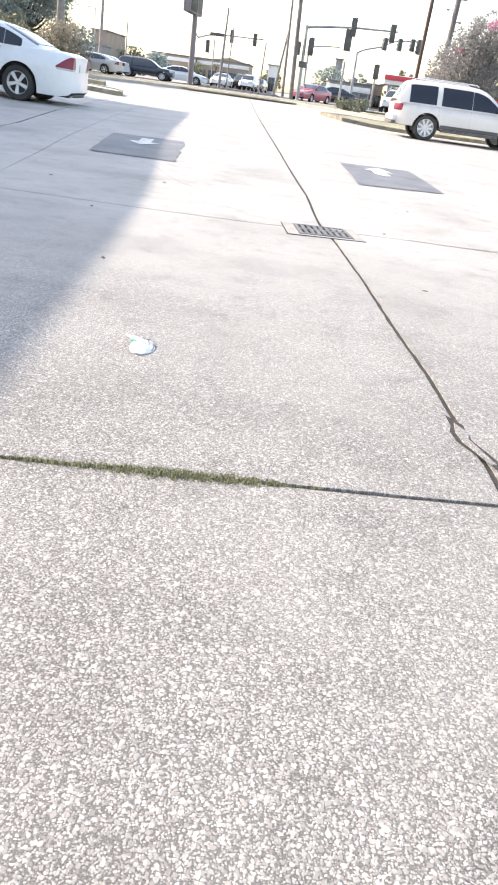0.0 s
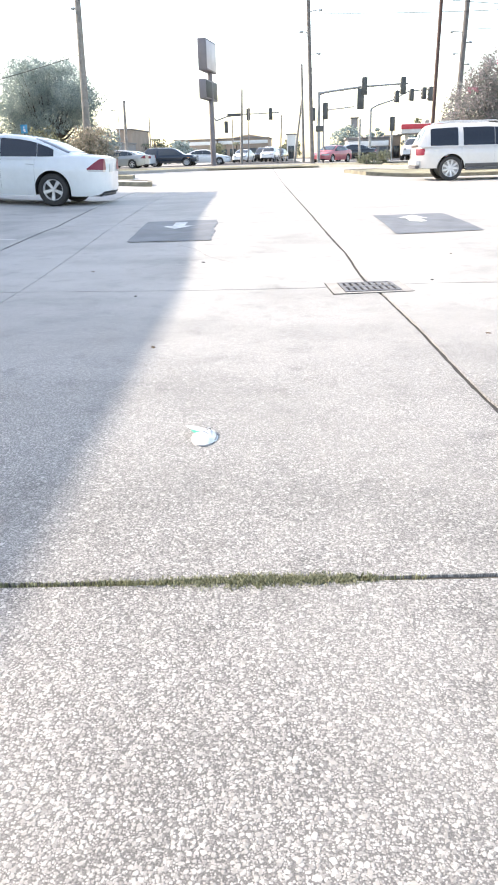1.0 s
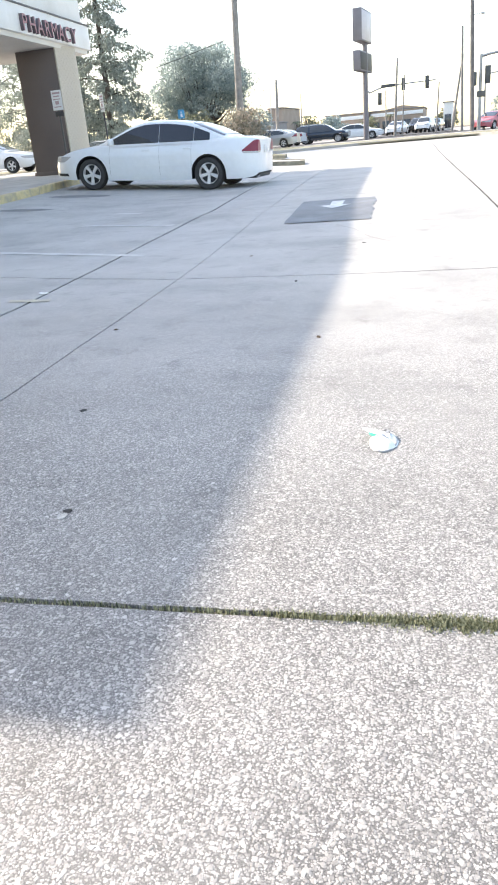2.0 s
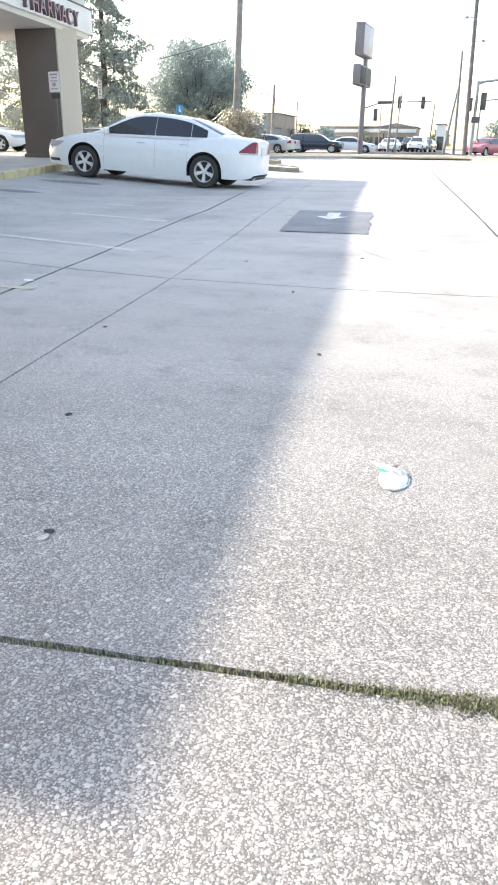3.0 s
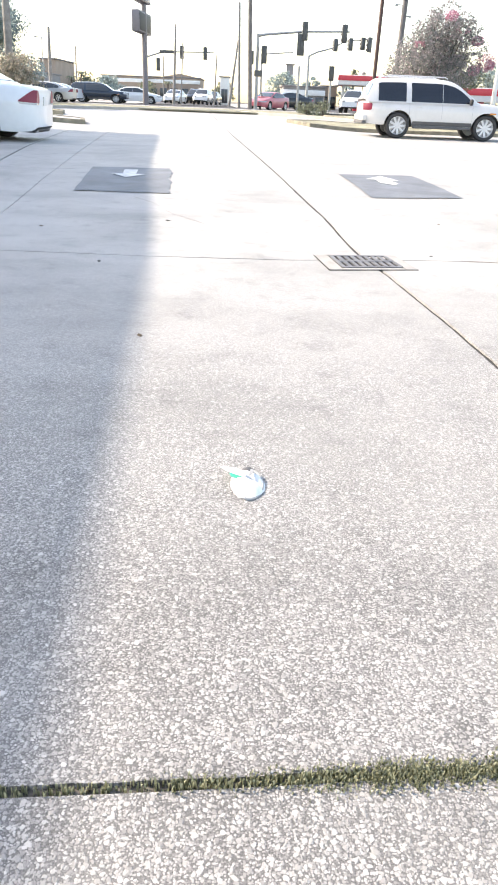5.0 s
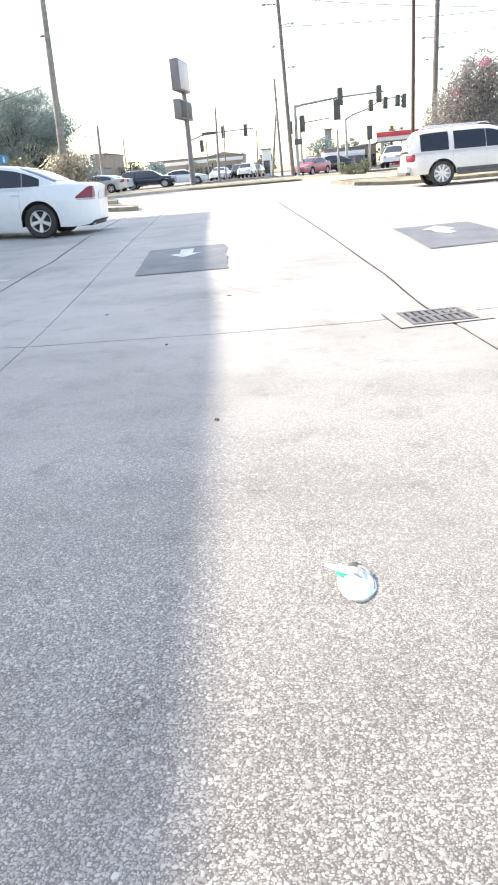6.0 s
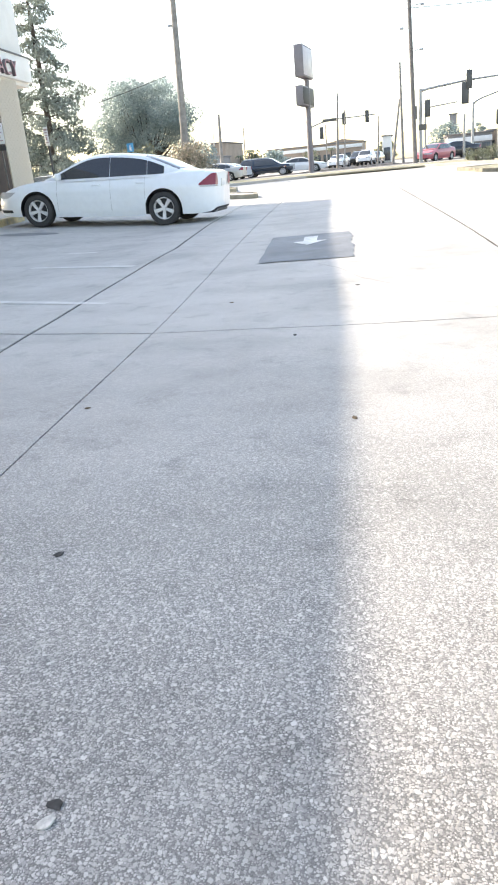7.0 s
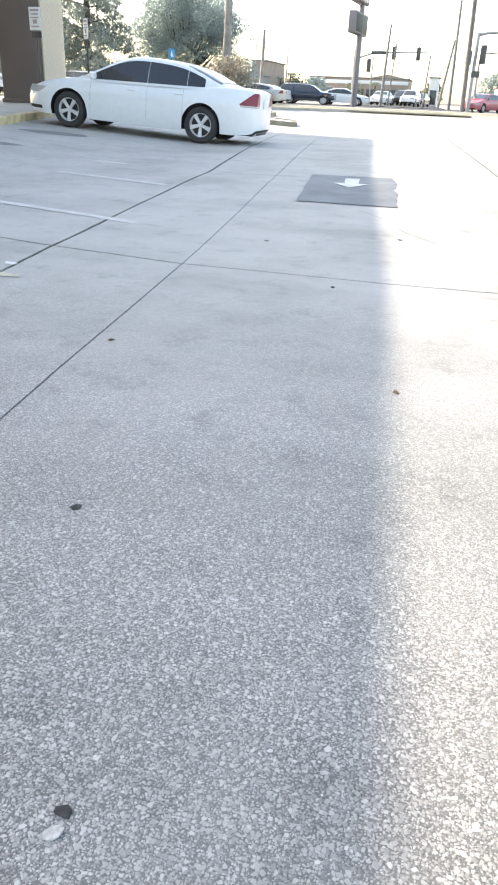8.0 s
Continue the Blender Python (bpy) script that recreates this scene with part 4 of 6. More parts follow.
            # black paints in the shade behind the spokes; SUV discs stay steel grey
            part("brake_disc", hubd, M_BLACK if spec is not SUV else M_GALV, rim, "brake disc, black where shade is painted in")
            bm = bmesh.new()
            count = 5 if spec is not SUV else 9
            for k in range(count):
                a = 2 * math.pi * k / count + 0.3
                m = Matrix.Rotation(a, 4, "Y")
                own = bmesh.new()
                w0, w1 = rim_r * 0.12, rim_r * (0.20 if spec is not SUV else 0.13)
                q = [own.verts.new(v) for v in ((rim_r * 0.1, 0.055, -w0), (rim_r * 0.93, 0.085, -w1), (rim_r * 0.93, 0.085, w1), (rim_r * 0.1, 0.055, w0),
                                                (rim_r * 0.1, 0.085, -w0 * 0.75), (rim_r * 0.93, 0.1, -w1 * 0.75), (rim_r * 0.93, 0.1, w1 * 0.75), (rim_r * 0.1, 0.085, w0 * 0.75))]
                for f in ((0, 1, 2, 3), (4, 7, 6, 5), (0, 4, 5, 1), (1, 5, 6, 2), (2, 6, 7, 3), (3, 7, 4, 0)):
                    own.faces.new([q[i] for i in f])
                bmesh.ops.transform(own, matrix=m, verts=own.verts)
                me = bpy.data.meshes.new("tmp")
                own.to_mesh(me)
                bm.from_mesh(me)
                own.free()
                bpy.data.meshes.remove(me)
            lathe([(0.001, 0.1), (rim_r * 0.16, 0.1), (rim_r * 0.22, 0.08), (rim_r * 0.22, 0.05), (0.001, 0.05)], 16, bm=bm)
            bmesh.ops.recalc_face_normals(bm, faces=bm.faces[:])
            part("spokes", bm, M_ALLOY, rim)

    def on_side(rows, s, mat, nm, lab, out=0.006):
        """A patch on the body side from rows of (z, x0, x1)."""
        bm = bmesh.new()
        prev = None
        for z, x0, x1 in rows:
            row = [bm.verts.new((x0 + (x1 - x0) * j / 6, s * (side(x0 + (x1 - x0) * j / 6, z) + out), z)) for j in range(7)]
            if prev:
                for j in range(6):
                    bm.faces.new((prev[j], row[j], row[j + 1], prev[j + 1]))
            prev = row
        bmesh.ops.recalc_face_normals(bm, faces=bm.faces[:])
        return part(nm, bm, mat, holder, lab)

    def wrap(rows, mat, nm, lab, at_rear=True, out=0.008):
        """A lamp that wraps a corner: rows of (z, how far along the side, how far across the end)."""
        for s in (1, -1):
            bm = bmesh.new()
            prev = None
            for z, reach, across in rows:
                pts = []
                for j in range(7):
                    x = (rear if at_rear else front) + (1 if at_rear else -1) * reach * (1 - j / 6)
                    x = min(max(x, rear + 0.02), front - 0.02)
                    pts.append((x, s * (side(x, z) + out)))
                xe = (rear - out) if at_rear else (front + out)
                ye = abs(pts[-1][1])
                pts += [(xe, s * (ye - across * j / 4 - 0.02)) for j in range(5)]
                row = [bm.verts.new((x, y, z)) for x, y in pts]
                if prev:
                    for j in range(len(row) - 1):
                        bm.faces.new((prev[j], row[j], row[j + 1], prev[j + 1]))
                prev = row
            bmesh.ops.recalc_face_normals(bm, faces=bm.faces[:])
            part(nm, bm, mat, holder, lab)

    if spec is SUV:
        wrap([(0.86, 0.22, 0.03), (0.89, 0.26, 0.04), (1.04, 0.28, 0.04), (1.08, 0.26, 0.03)], M_TAIL, "tail_lamp", "red tail lamp")
        wrap([(0.88, 0.22, 0.25), (0.95, 0.3, 0.25), (1.03, 0.3, 0.2)], M_LENS, "headlamp", "clear headlamp", False)
        for s in (1, -1):
            part("running_board", box(2.0, 0.16, 0.09, (0, s * 0.93, 0.38), 0.03), M_DARKGREY, holder, "grey running board")
            on_side([(0.43, -1.05, 1.05), (0.50, -1.05, 1.05), (0.56, -1.02, 1.02)], s, M_DARKGREY, "side_cladding", "dark grey lower cladding", 0.012)
            part("roof_rail", rod([(0.1, s * 0.62, 1.9), (0.0, s * 0.62, 1.95), (-1.9, s * 0.62, 1.955), (-2.05, s * 0.62, 1.9)], 0.02, 8), M_ALLOY, holder, "silver roof rail")
        on_side([(0.85, 1.62, 1.85), (0.9, 1.62, 1.85)], -1, M_AMBER, "side_badge", "small side badge", 0.006)
        part("rear_bumper", box(0.16, 1.75, 0.2, (rear + 0.03, 0, 0.62), 0.05), paint, holder, "painted rear bumper")
        part("bumper_valance", box(0.16, 1.7, 0.1, (rear + 0.03, 0, 0.47), 0.03), M_DARKGREY, holder, "grey lower bumper")
        part("fuel_flap", box(0.16, 0.006, 0.15, (-2.05, -side(-2.05, 0.98) - 0.001, 0.98), 0.002), paint, holder)
    else:
        wrap([(0.765, 0.30, 0.20), (0.79, 0.30, 0.21), (0.85, 0.23, 0.19), (0.92, 0.15, 0.15), (0.97, 0.09, 0.09), (0.99, 0.05, 0.04)], M_TAIL, "tail_lamp", "red wedge-shaped tail lamp")
        wrap([(0.73, 0.27, 0.18), (0.763, 0.30, 0.20)], M_LENS, "reversing_lamp", "clear strip below the tail lamp")
        wrap([(0.60, 0.30, 0.28), (0.66, 0.42, 0.28), (0.72, 0.5, 0.25)], M_LENS, "headlamp", "clear swept-back headlamp", False, 0.004)
        if fine:
            part("rear_valance", box(0.34, 1.2, 0.07, (rear + 0.22, 0, 0.25), 0.03), M_BLACK, holder, "black lower bumper edge")
            part("exhaust_tip", rod([(rear + 0.3, 0.5, 0.25), (rear + 0.02, 0.5, 0.25)], 0.03, 12), M_CHROME, holder)
            for s in (1, -1):
                on_side([(0.50, -0.94, 0.94), (0.52, -0.94, 0.94), (0.535, -0.94, 0.94)], s, paint, "rub_strip", "painted rub strip", 0.012)
                on_side([(0.20, -0.96, 0.96), (0.215, -0.98, 0.98), (0.25, -0.97, 0.97), (0.275, -0.95, 0.95)], s, paint, "sill_skirt", "painted sill skirt", 0.035)
                on_side([(0.30, 2.0, 2.3), (0.36, 2.02, 2.34)], s, M_BLACK, "fog_vent", "dark bumper vent", 0.004)
    if fine:
        for s in (1, -1):
            zb = spec["rocker"] + 0.1
            for x in ((-1.02, -0.27, 0.93) if spec is not SUV else (-1.17, -0.04, 1.02)):
                on_side([(zb + (belts(x) - zb) * j / 10 - 0.0, x - 0.003, x + 0.003) for j in range(11)], s, M_GAP, "door_gap", "dark gap round the door", 0.0015)
            for x in ((-0.95, 0.02) if spec is not SUV else (-0.85, 0.28)):
                zz = belts(x) - 0.13
                part("door_handle", box(0.19, 0.03, 0.032, (x + 0.02, s * (side(x, zz) + 0.012), zz), 0.012), paint, holder, "painted door handle")
            mx = 0.82 if spec is not SUV else 0.9
            part("mirror", box(0.10, 0.20, 0.14 if spec is not SUV else 0.2, (mx, s * (W + 0.09), belts(mx) + 0.07), 0.045, seg=3), paint if spec is not SUV else M_BLACK, holder, "door mirror")
        part("number_plate", box(0.012, 0.31, 0.155, (rear - 0.012, 0, 0.80 if spec is not SUV else 0.95), 0.004), M_PLATE, holder, "plain pale number plate")
        part("grille", box(0.02, 0.9, 0.12, (front + 0.003, 0, 0.52 if spec is not SUV else 0.8), 0.008), M_BLACK, holder, "dark grille")
    return holder


def set_on_ground(holder, x, y, heading, z=None, up=0.0, scale=1.0):
    z = lie(x, y) if z is None else z
    holder.matrix_world = pose(x, y, z, 0, 0, heading) @ pose(0, 0, 0, 0, -up, 0) @ Matrix.Scale(scale, 4)


sedan = car("white_sedan", SEDAN, M_WHITE_CAR, "white four-door sedan with tinted windows parked at the kerb", M_TINT)
set_on_ground(sedan, -7.02, 16.76, 180.2, 0.305, 3.4, 0.975)
suv = car("white_suv", SUV, M_PEARL, "pearl white full-size sport utility vehicle standing in full sun", M_TINT)
set_on_ground(suv, 6.10, 29.2, 1.5, 0.125, 0.0)


# ---- shop: entrance canopy on square columns, walkway, kerb ----
# everything here is square to the lot, which runs 5 degrees off the world's y
SHOP = pose(-11.7, 23.4, 0, 0, 0, 4.8)


def shop_box(x0, x1, y0, y1, z0, z1, bevel=0.0):
    """A box in the shop's own frame: x from the front face back (negative), y back from the far end (negative)."""
    bm = box(abs(x1 - x0), abs(y1 - y0), z1 - z0, ((x0 + x1) / 2, (y0 + y1) / 2, (z0 + z1) / 2), bevel)
    bmesh.ops.transform(bm, matrix=SHOP, verts=bm.verts)
    return bm


shop = thing("pharmacy_shop", label="white stucco pharmacy with a deep entrance canopy on square columns", category="shop", kind="structure")
part("fascia", shop_box(-12, 0, -19.4, 0, 4.12, 4.78, 0.02), M_STUCCO, shop, "white projecting fascia band")
part("parapet_wall", shop_box(-12.1, -0.14, -19.4, -0.14, 4.782, 7.19, 0.02), M_STUCCO, shop, "white upper wall")
part("drip_edge", shop_box(-12, 0.03, -19.4, 0.03, 4.755, 4.80, 0.008), M_DARKGREY, shop, "thin dark drip edge")
part("soffit", shop_box(-11.9, -0.10, -19.3, -0.10, 4.0, 4.118), M_SOFFIT, shop, "pale soffit panels")
part("roof", shop_box(-12.0, -0.25, -19.3, -0.25, 7.19, 7.23), M_ROOF, shop, "flat grey roof")
part("rear_block", shop_box(-13, -0.2, -19.4, -9.3, 0.2, 4.07), M_BEIGE, shop, "beige shop wall")
part("shop_window", shop_box(-0.19, -0.13, -17.0, -10.2, 0.9, 3.3, 0.01), M_SHOPFRONT, shop, "dark shop glass")
column = thing("canopy_column", label="square canopy column with brown and beige painted faces", category="column", kind="structure")
C = pose(-11.62, 20.97, 0, 0, 0, 2.0)
for nm, b, m, lab in (("core", box(1.22, 1.24, 3.6, (-0.66, 0.68, 2.3), 0.01), M_BROWN, "dark brown painted core"),
                      ("side_panel", box(0.04, 1.28, 3.58, (-0.02, 0.68, 2.3), 0.008), M_BEIGE, "beige brick-painted side"),
                      ("base_course", box(1.30, 1.32, 0.12, (-0.66, 0.68, 0.72), 0.01), M_BROWN, "low brown base")):
    bmesh.ops.transform(b, matrix=C, verts=b.verts)
    part(nm, b, m, column, lab)
brick_mesh = mesh_of(box(0.004, 0.197, 0.066, (0, 0, 0), 0.0015, seg=1), "brick", M_BEIGE)
for r in range(44):
    for k in range(6):
        y = 0.14 + k * 0.205 + (0.1 if r % 2 else 0.0)
        if y > 1.25:
            continue
        ob = part("brick", brick_mesh, None, column)
        ob.matrix_world = C @ pose(0.001, y, 0.85 + r * 0.0735)

# raised letters, each a part of one sign
letters = thing("pharmacy_sign", label="raised red letters reading PHARMACY on the white fascia", category="shop sign")
for i, ch in enumerate("PHARMACY"):
    cu = bpy.data.curves.new("glyph", "FONT")
    cu.body, cu.size, cu.extrude, cu.align_x = ch, 0.56, 0.045, "CENTER"
    tmp = new("glyph", cu)
    me = bpy.data.meshes.new_from_object(tmp.evaluated_get(bpy.context.evaluated_depsgraph_get()))
    bpy.data.objects.remove(tmp)
    me.materials.clear()
    me.materials.append(M_LETTER)
    me.materials.append(M_LETTER_SIDE)
    for p in me.polygons:
        p.material_index = 0 if p.normal.z > 0.9 else 1
    ob = part("letter", me, None, letters, "red letter " + ch)
    y = -4.38 + i * 0.43
    ob.matrix_world = SHOP @ pose(0.05, y, 4.17, 90, 0, 90)


# walkway and kerb in front of the shop
def strip(name, line, w0, w1, z0, z1, mat, parent=None, bevel=0.015, label="", step=0.6):
    """A long solid that follows a line of points, from offset w0 to w1 across it, z0 to z1 above the lot."""
    pts = []
    for a, b in zip(line, line[1:]):
        a, b = Vector(a), Vector(b)
        m = max(1, int((b - a).length / step))
        pts += [a.lerp(b, i / m) for i in range(m)]
    pts.append(Vector(line[-1]))
    verts, faces = [], []
    for i, p in enumerate(pts):
        d = (pts[min(i + 1, len(pts) - 1)] - pts[max(i - 1, 0)]).normalized()
        s = Vector((-d.y, d.x))
        g = lie(p.x, p.y)
        lo, hi = (w0, w1) if w0 < w1 else (w1, w0)
        for w, z in ((lo, z0), (lo, z1 - bevel), (lo + bevel, z1), (hi - bevel, z1), (hi, z1 - bevel), (hi, z0)):
            q = p + s * w
            verts.append((q.x, q.y, g + z))
    for i in range(len(pts) - 1):
        for k in range(5):
            faces.append((i * 6 + k, i * 6 + k + 1, (i + 1) * 6 + k + 1, (i + 1) * 6 + k))
    n = (len(pts) - 1) * 6
    faces += [(5, 4, 3, 2, 1, 0), (n, n + 1, n + 2, n + 3, n + 4, n + 5)]
    me = raw(name, verts, faces, mat)
    bm = bmesh.new()
    bm.from_mesh(me)
    bmesh.ops.recalc_face_normals(bm, faces=bm.faces[:])
    bm.to_mesh(me)
    bm.free()
    ob = part(name, me, None, parent)
    return tagged(ob, label) if label else ob


KERB_LINE = [(-8.2, 6.5), (-8.6, 10.5), (-8.92, 13.5), (-9.12, 14.7), (-9.5, 16.4), (-9.75, 17.8), (-10.1, 20.0), (-10.4, 22.0), (-10.9, 25.5)]
for k in range(len(KERB_LINE) - 1):
    ob = strip("kerb_stone", KERB_LINE[k:k + 2], 0.0, 0.16, -0.05, 0.15, M_YELLOW if k in (1, 2, 3, 4) else M_KERB)
    tagged(ob, "worn yellow-painted concrete kerb in front of the walkway" if k in (1, 2, 3, 4) else "grey concrete kerb in front of the walkway", "kerb", "walkway kerb", "structure")
ob = strip("walkway", KERB_LINE, 0.165, 5.2, -0.05, 0.145, M_WALKWAY)
tagged(ob, "pale concrete walkway under the shop canopy", "pavement", kind="structure")


def post_sign(x, y, zlow, zhigh, wide, tall, face, inks, label, turn=0.0, plate=None, step=0.14):
    """A flat sheet sign on a thin steel post."""
    z = lie(x, y) + step
    s = thing("parking_sign", x, y, z, turn, label, "sign", "parking signs")
    part("post", rod([(0, 0.025, 0), (0, 0.025, zhigh - z)], 0.022, 8), M_POST, s)
    part("sheet", box(wide, 0.006, tall, (0, 0, zhigh - z - tall / 2), 0.002), face, s, "white sheet" if face is M_SIGN else "blue sheet")
    for k, (fx, fz, fw, fh, ink) in enumerate(inks):
        part("print", box(wide * fw, 0.003, tall * fh, (wide * fx, -0.0055, zhigh - z - tall * fz)), ink, s, "printed bars")
    if plate:
        part("lower_plate", box(plate[0], 0.006, plate[1], (0.02, 0, zhigh - z - tall - plate[1] * 0.7), 0.002), plate[2], s, "small lower plate")
    part("base_bracket", box(0.07, 0.05, 0.12, (0, 0.025, 0.06), 0.01), M_POST, s)


BARS = [(0, 0.14, 0.75, 0.09, M_INK), (0, 0.3, 0.6, 0.06, M_INK), (0, 0.45, 0.7, 0.05, M_INK), (0, 0.62, 0.35, 0.18, M_INK), (0, 0.83, 0.7, 0.05, M_INK)]
post_sign(-10.4, 18.5, 0.7, 2.70, 0.31, 0.46, M_SIGN, BARS, "white reserved-parking sign on a thin dark post", -8, (0.26, 0.12, M_POST))
post_sign(-9.17, 18.5, 0.7, 2.50, 0.17, 0.41, M_SIGN, BARS, "narrow white parking sign on a thin dark post", -30, (0.07, 0.08, M_POST), 0.0)
post_sign(-8.05, 21.0, 0.6, 2.08, 0.18, 0.22, M_BLUE, [(0.0, 0.3, 0.16, 0.2, M_SIGN), (0.02, 0.6, 0.3, 0.28, M_SIGN), (0.1, 0.78, 0.3, 0.1, M_SIGN)], "small blue disabled-parking sign on a post", 10, None, 0.0)

# ---- kerbed islands in the lot ----
def island(name, outline, mat, label, height=0.13, rim=0.15):
    holder = thing(name, label=label, category="kerb island", kind="structure")
    pts = [Vector(p) for p in outline]
    c = sum(pts, Vector((0, 0))) / len(pts)
    ring = []
    n = len(pts)
    for k in range(n):
        a, b = pts[k], pts[(k + 1) % n]
        m = max(1, int((b - a).length / 0.5))
        ring += [a.lerp(b, i / m) for i in range(m)]
    inner = [p + (c - p).normalized() * rim for p in ring]
    bm = bmesh.new()
    rows = []
    for r, z in ((ring, -0.03), (ring, height - 0.02), ([p + (c - p).normalized() * 0.02 for p in ring], height), (inner, height), (inner, height - 0.03)):
        rows.append([bm.verts.new((p.x, p.y, lie(p.x, p.y) + z)) for p in r])
    for a, b in zip(rows, rows[1:]):
        for k in range(len(ring)):
            bm.faces.new((a[k], a[(k + 1) % len(ring)], b[(k + 1) % len(ring)], b[k]))
    bmesh.ops.recalc_face_normals(bm, faces=bm.faces[:])
    part("kerb", bm, M_WEATHERED, holder, "weathered concrete kerb")
    bm = bmesh.new()
    vs = [bm.verts.new((p.x, p.y, lie(p.x, p.y) + height - 0.02)) for p in inner]
    f = bm.faces.new(vs)
    bmesh.ops.triangulate(bm, faces=[f])
    bmesh.ops.recalc_face_normals(bm, faces=bm.faces[:])
    if bm.faces[:][0].normal.z < 0:
        bmesh.ops.reverse_faces(bm, faces=bm.faces[:])
    part("bed", bm, mat, holder)
    return holder


island("kerb_island", [(-5.5, 25.0), (-5.8, 26.4), (-9.0, 26.6), (-10.0, 25.0), (-9.0, 24.4)], M_WALKWAY, "low concrete kerb island behind the parked sedan")
island("kerb_island", [(-7.2, 29.4), (-7.5, 31.0), (-12.5, 31.6), (-13.5, 29.8)], M_LAWN, "low grassy kerb island near the street")
island("kerb_island", [(1.0, 33.2), (1.8, 31.2), (3.6, 31.5), (8, 31.7), (13, 32), (13, 35.5), (4.6, 35.6), (2.4, 35.6)], M_LAWN, "grassy kerb island beside the parked sport utility vehicle")
island("kerb_island", [(4.6, 38.2), (15, 37.5), (15, 44), (6, 45), (3.4, 43)], M_LAWN, "grassy corner verge by the street")

# ---- verge, footway and street ----
def band(name, y0, y1, lift, mat, label, category, x0=-160.0, x1=160.0, skirt=0.05, z=None):
    xs = [x0, -60, -30, -20, -12, -8, -4, 0, 4, 8, 12, 20, 30, 60, x1]
    xs = sorted(x for x in xs if x0 <= x <= x1)
    ys = list(np.linspace(y0, y1, 6))
    ob = part(name, sheet(xs, ys, lambda x, y: lie(0.5, y) + lift if y > 45 else lie(x, y) + lift, mat, name, skirt), None)
    return tagged(ob, label, category, kind="structure")


band("verge", 43.0, 50.0, 0.11, M_LAWN, "patchy dry grass verge beside the street", "grass", -60, 2.5)
band("footway", 50.0, 52.2, 0.12, M_WALKWAY, "pale concrete footway along the street", "pavement")
band("road", 53.0, 74.0, 0.03, M_ASPHALT, "grey asphalt street with several lanes", "road")
band("far_pavement", 75.0, 170.0, 0.05, M_WALKWAY, "pale far forecourt across the street", "pavement")
ob = strip("street_kerb", [(-30, 38.5), (-12, 40), (-6, 43.2), (-1, 44.0), (4.4, 38.2)], 0, 0.18, -0.05, 0.14, M_KERB)
tagged(ob, "concrete kerb along the edge of the lot", "kerb", kind="structure")
ob = strip("side_street", [(12.0, 50.5), (10.5, 80.0), (8.0, 170.0)], -6.5, 6.5, 0.0, 0.058, M_ASPHALT, bevel=0.01)
tagged(ob, "asphalt side street beyond the crossing", "road", kind="structure")
ob = strip("avenue", [(-6.3, 74.0), (-8.0, 110.0), (-10.5, 170.0)], -4.5, 4.5, 0.0, 0.064, M_ASPHALT, bevel=0.01)
tagged(ob, "asphalt avenue leading away from the crossing", "road", kind="structure")


# ---- poles, signs and signals ----
def pole(name, x, y, top, r0, r1, mat, label, lean=(0, 0), category="utility pole", base=None, arms=(), sides=12, group=""):
    z = lie(x, y) if base is None else base
    p = thing(name, x, y, z, 0, label, category, group)
    h = top - z
    part("shaft", rod([(0, 0, -0.05), (lean[0] * 0.5, lean[1] * 0.5, h * 0.5), (lean[0], lean[1], h)], [r0, (r0 + r1) / 2, r1], sides), mat, p, "", 60)
    for za, dx, dy, r in arms:
        f = (za - z) / h
        a = Vector((lean[0] * f, lean[1] * f, za - z))
        part("arm", rod([a, a + Vector((dx * 0.5, dy * 0.5, 0.06)), a + Vector((dx, dy, 0.1))], r, 6), M_GALV, p, "thin side arm")
        part("fitting", box(0.22, 0.14, 0.12, a + Vector((dx, dy, 0.06)), 0.03), M_GALV, p, "small fitting")
    return p


up = pole("utility_pole", -0.50, 52, 15.0, 0.14, 0.10, M_DARKPOLE, "tall grey wooden utility pole leaning slightly", (-0.45, 0), arms=((10.6, -0.9, 0, 0.03), (9.45, 0.75, 0, 0.025), (8.3, -0.5, 0, 0.02), (7.05, 0.6, 0, 0.02)))
part("meter_box", box(0.5, 0.3, 0.35, (0.45, 0, 2.2), 0.03), M_SIGNAL, up, "dark meter box")
pole("utility_pole", -15.1, 50, 15.5, 0.26, 0.13, M_WOODPOLE, "tall wooden utility pole with a bracket", (0.45, 0), arms=((12.2, -0.5, 0, 0.05), (9.85, -0.35, 0, 0.06)))
pole("lamp_pole", 6.64, 48, 14.0, 0.11, 0.10, M_RUSTPOLE, "slim reddish-brown steel lamp pole", (0.15, 0), "lamp pole")
pole("utility_pole", 10.0, 60, 15, 0.21, 0.16, M_DARKPOLE, "thick wooden utility pole behind the crape myrtle", (0.35, 0), arms=((9.0, -0.9, 0, 0.03), (8.3, 0.5, 0, 0.05), (7.6, -0.6, 0, 0.025), (6.9, 0.45, 0, 0.04)))
pole("utility_pole", -7.85, 78, 7.4, 0.15, 0.08, M_WOODPOLE, "distant wooden utility pole", (0.25, 0))
pole("utility_pole", -7.15, 78, 5.9, 0.07, 0.05, M_WOODPOLE, "distant slim grey pole", (0.2, 0))
pole("utility_pole", -3.95, 78, 5.0, 0.08, 0.06, M_WOODPOLE, "distant slim leaning pole", (0.2, 0))
pole("utility_pole", -2.52, 78, 6.3, 0.13, 0.09, M_WOODPOLE, "distant leaning wooden pole", (0.75, 0))
pole("utility_pole", -1.44, 70, 8.5, 0.13, 0.09, M_WOODPOLE, "distant wooden pole behind the crossing", (-0.17, 0))
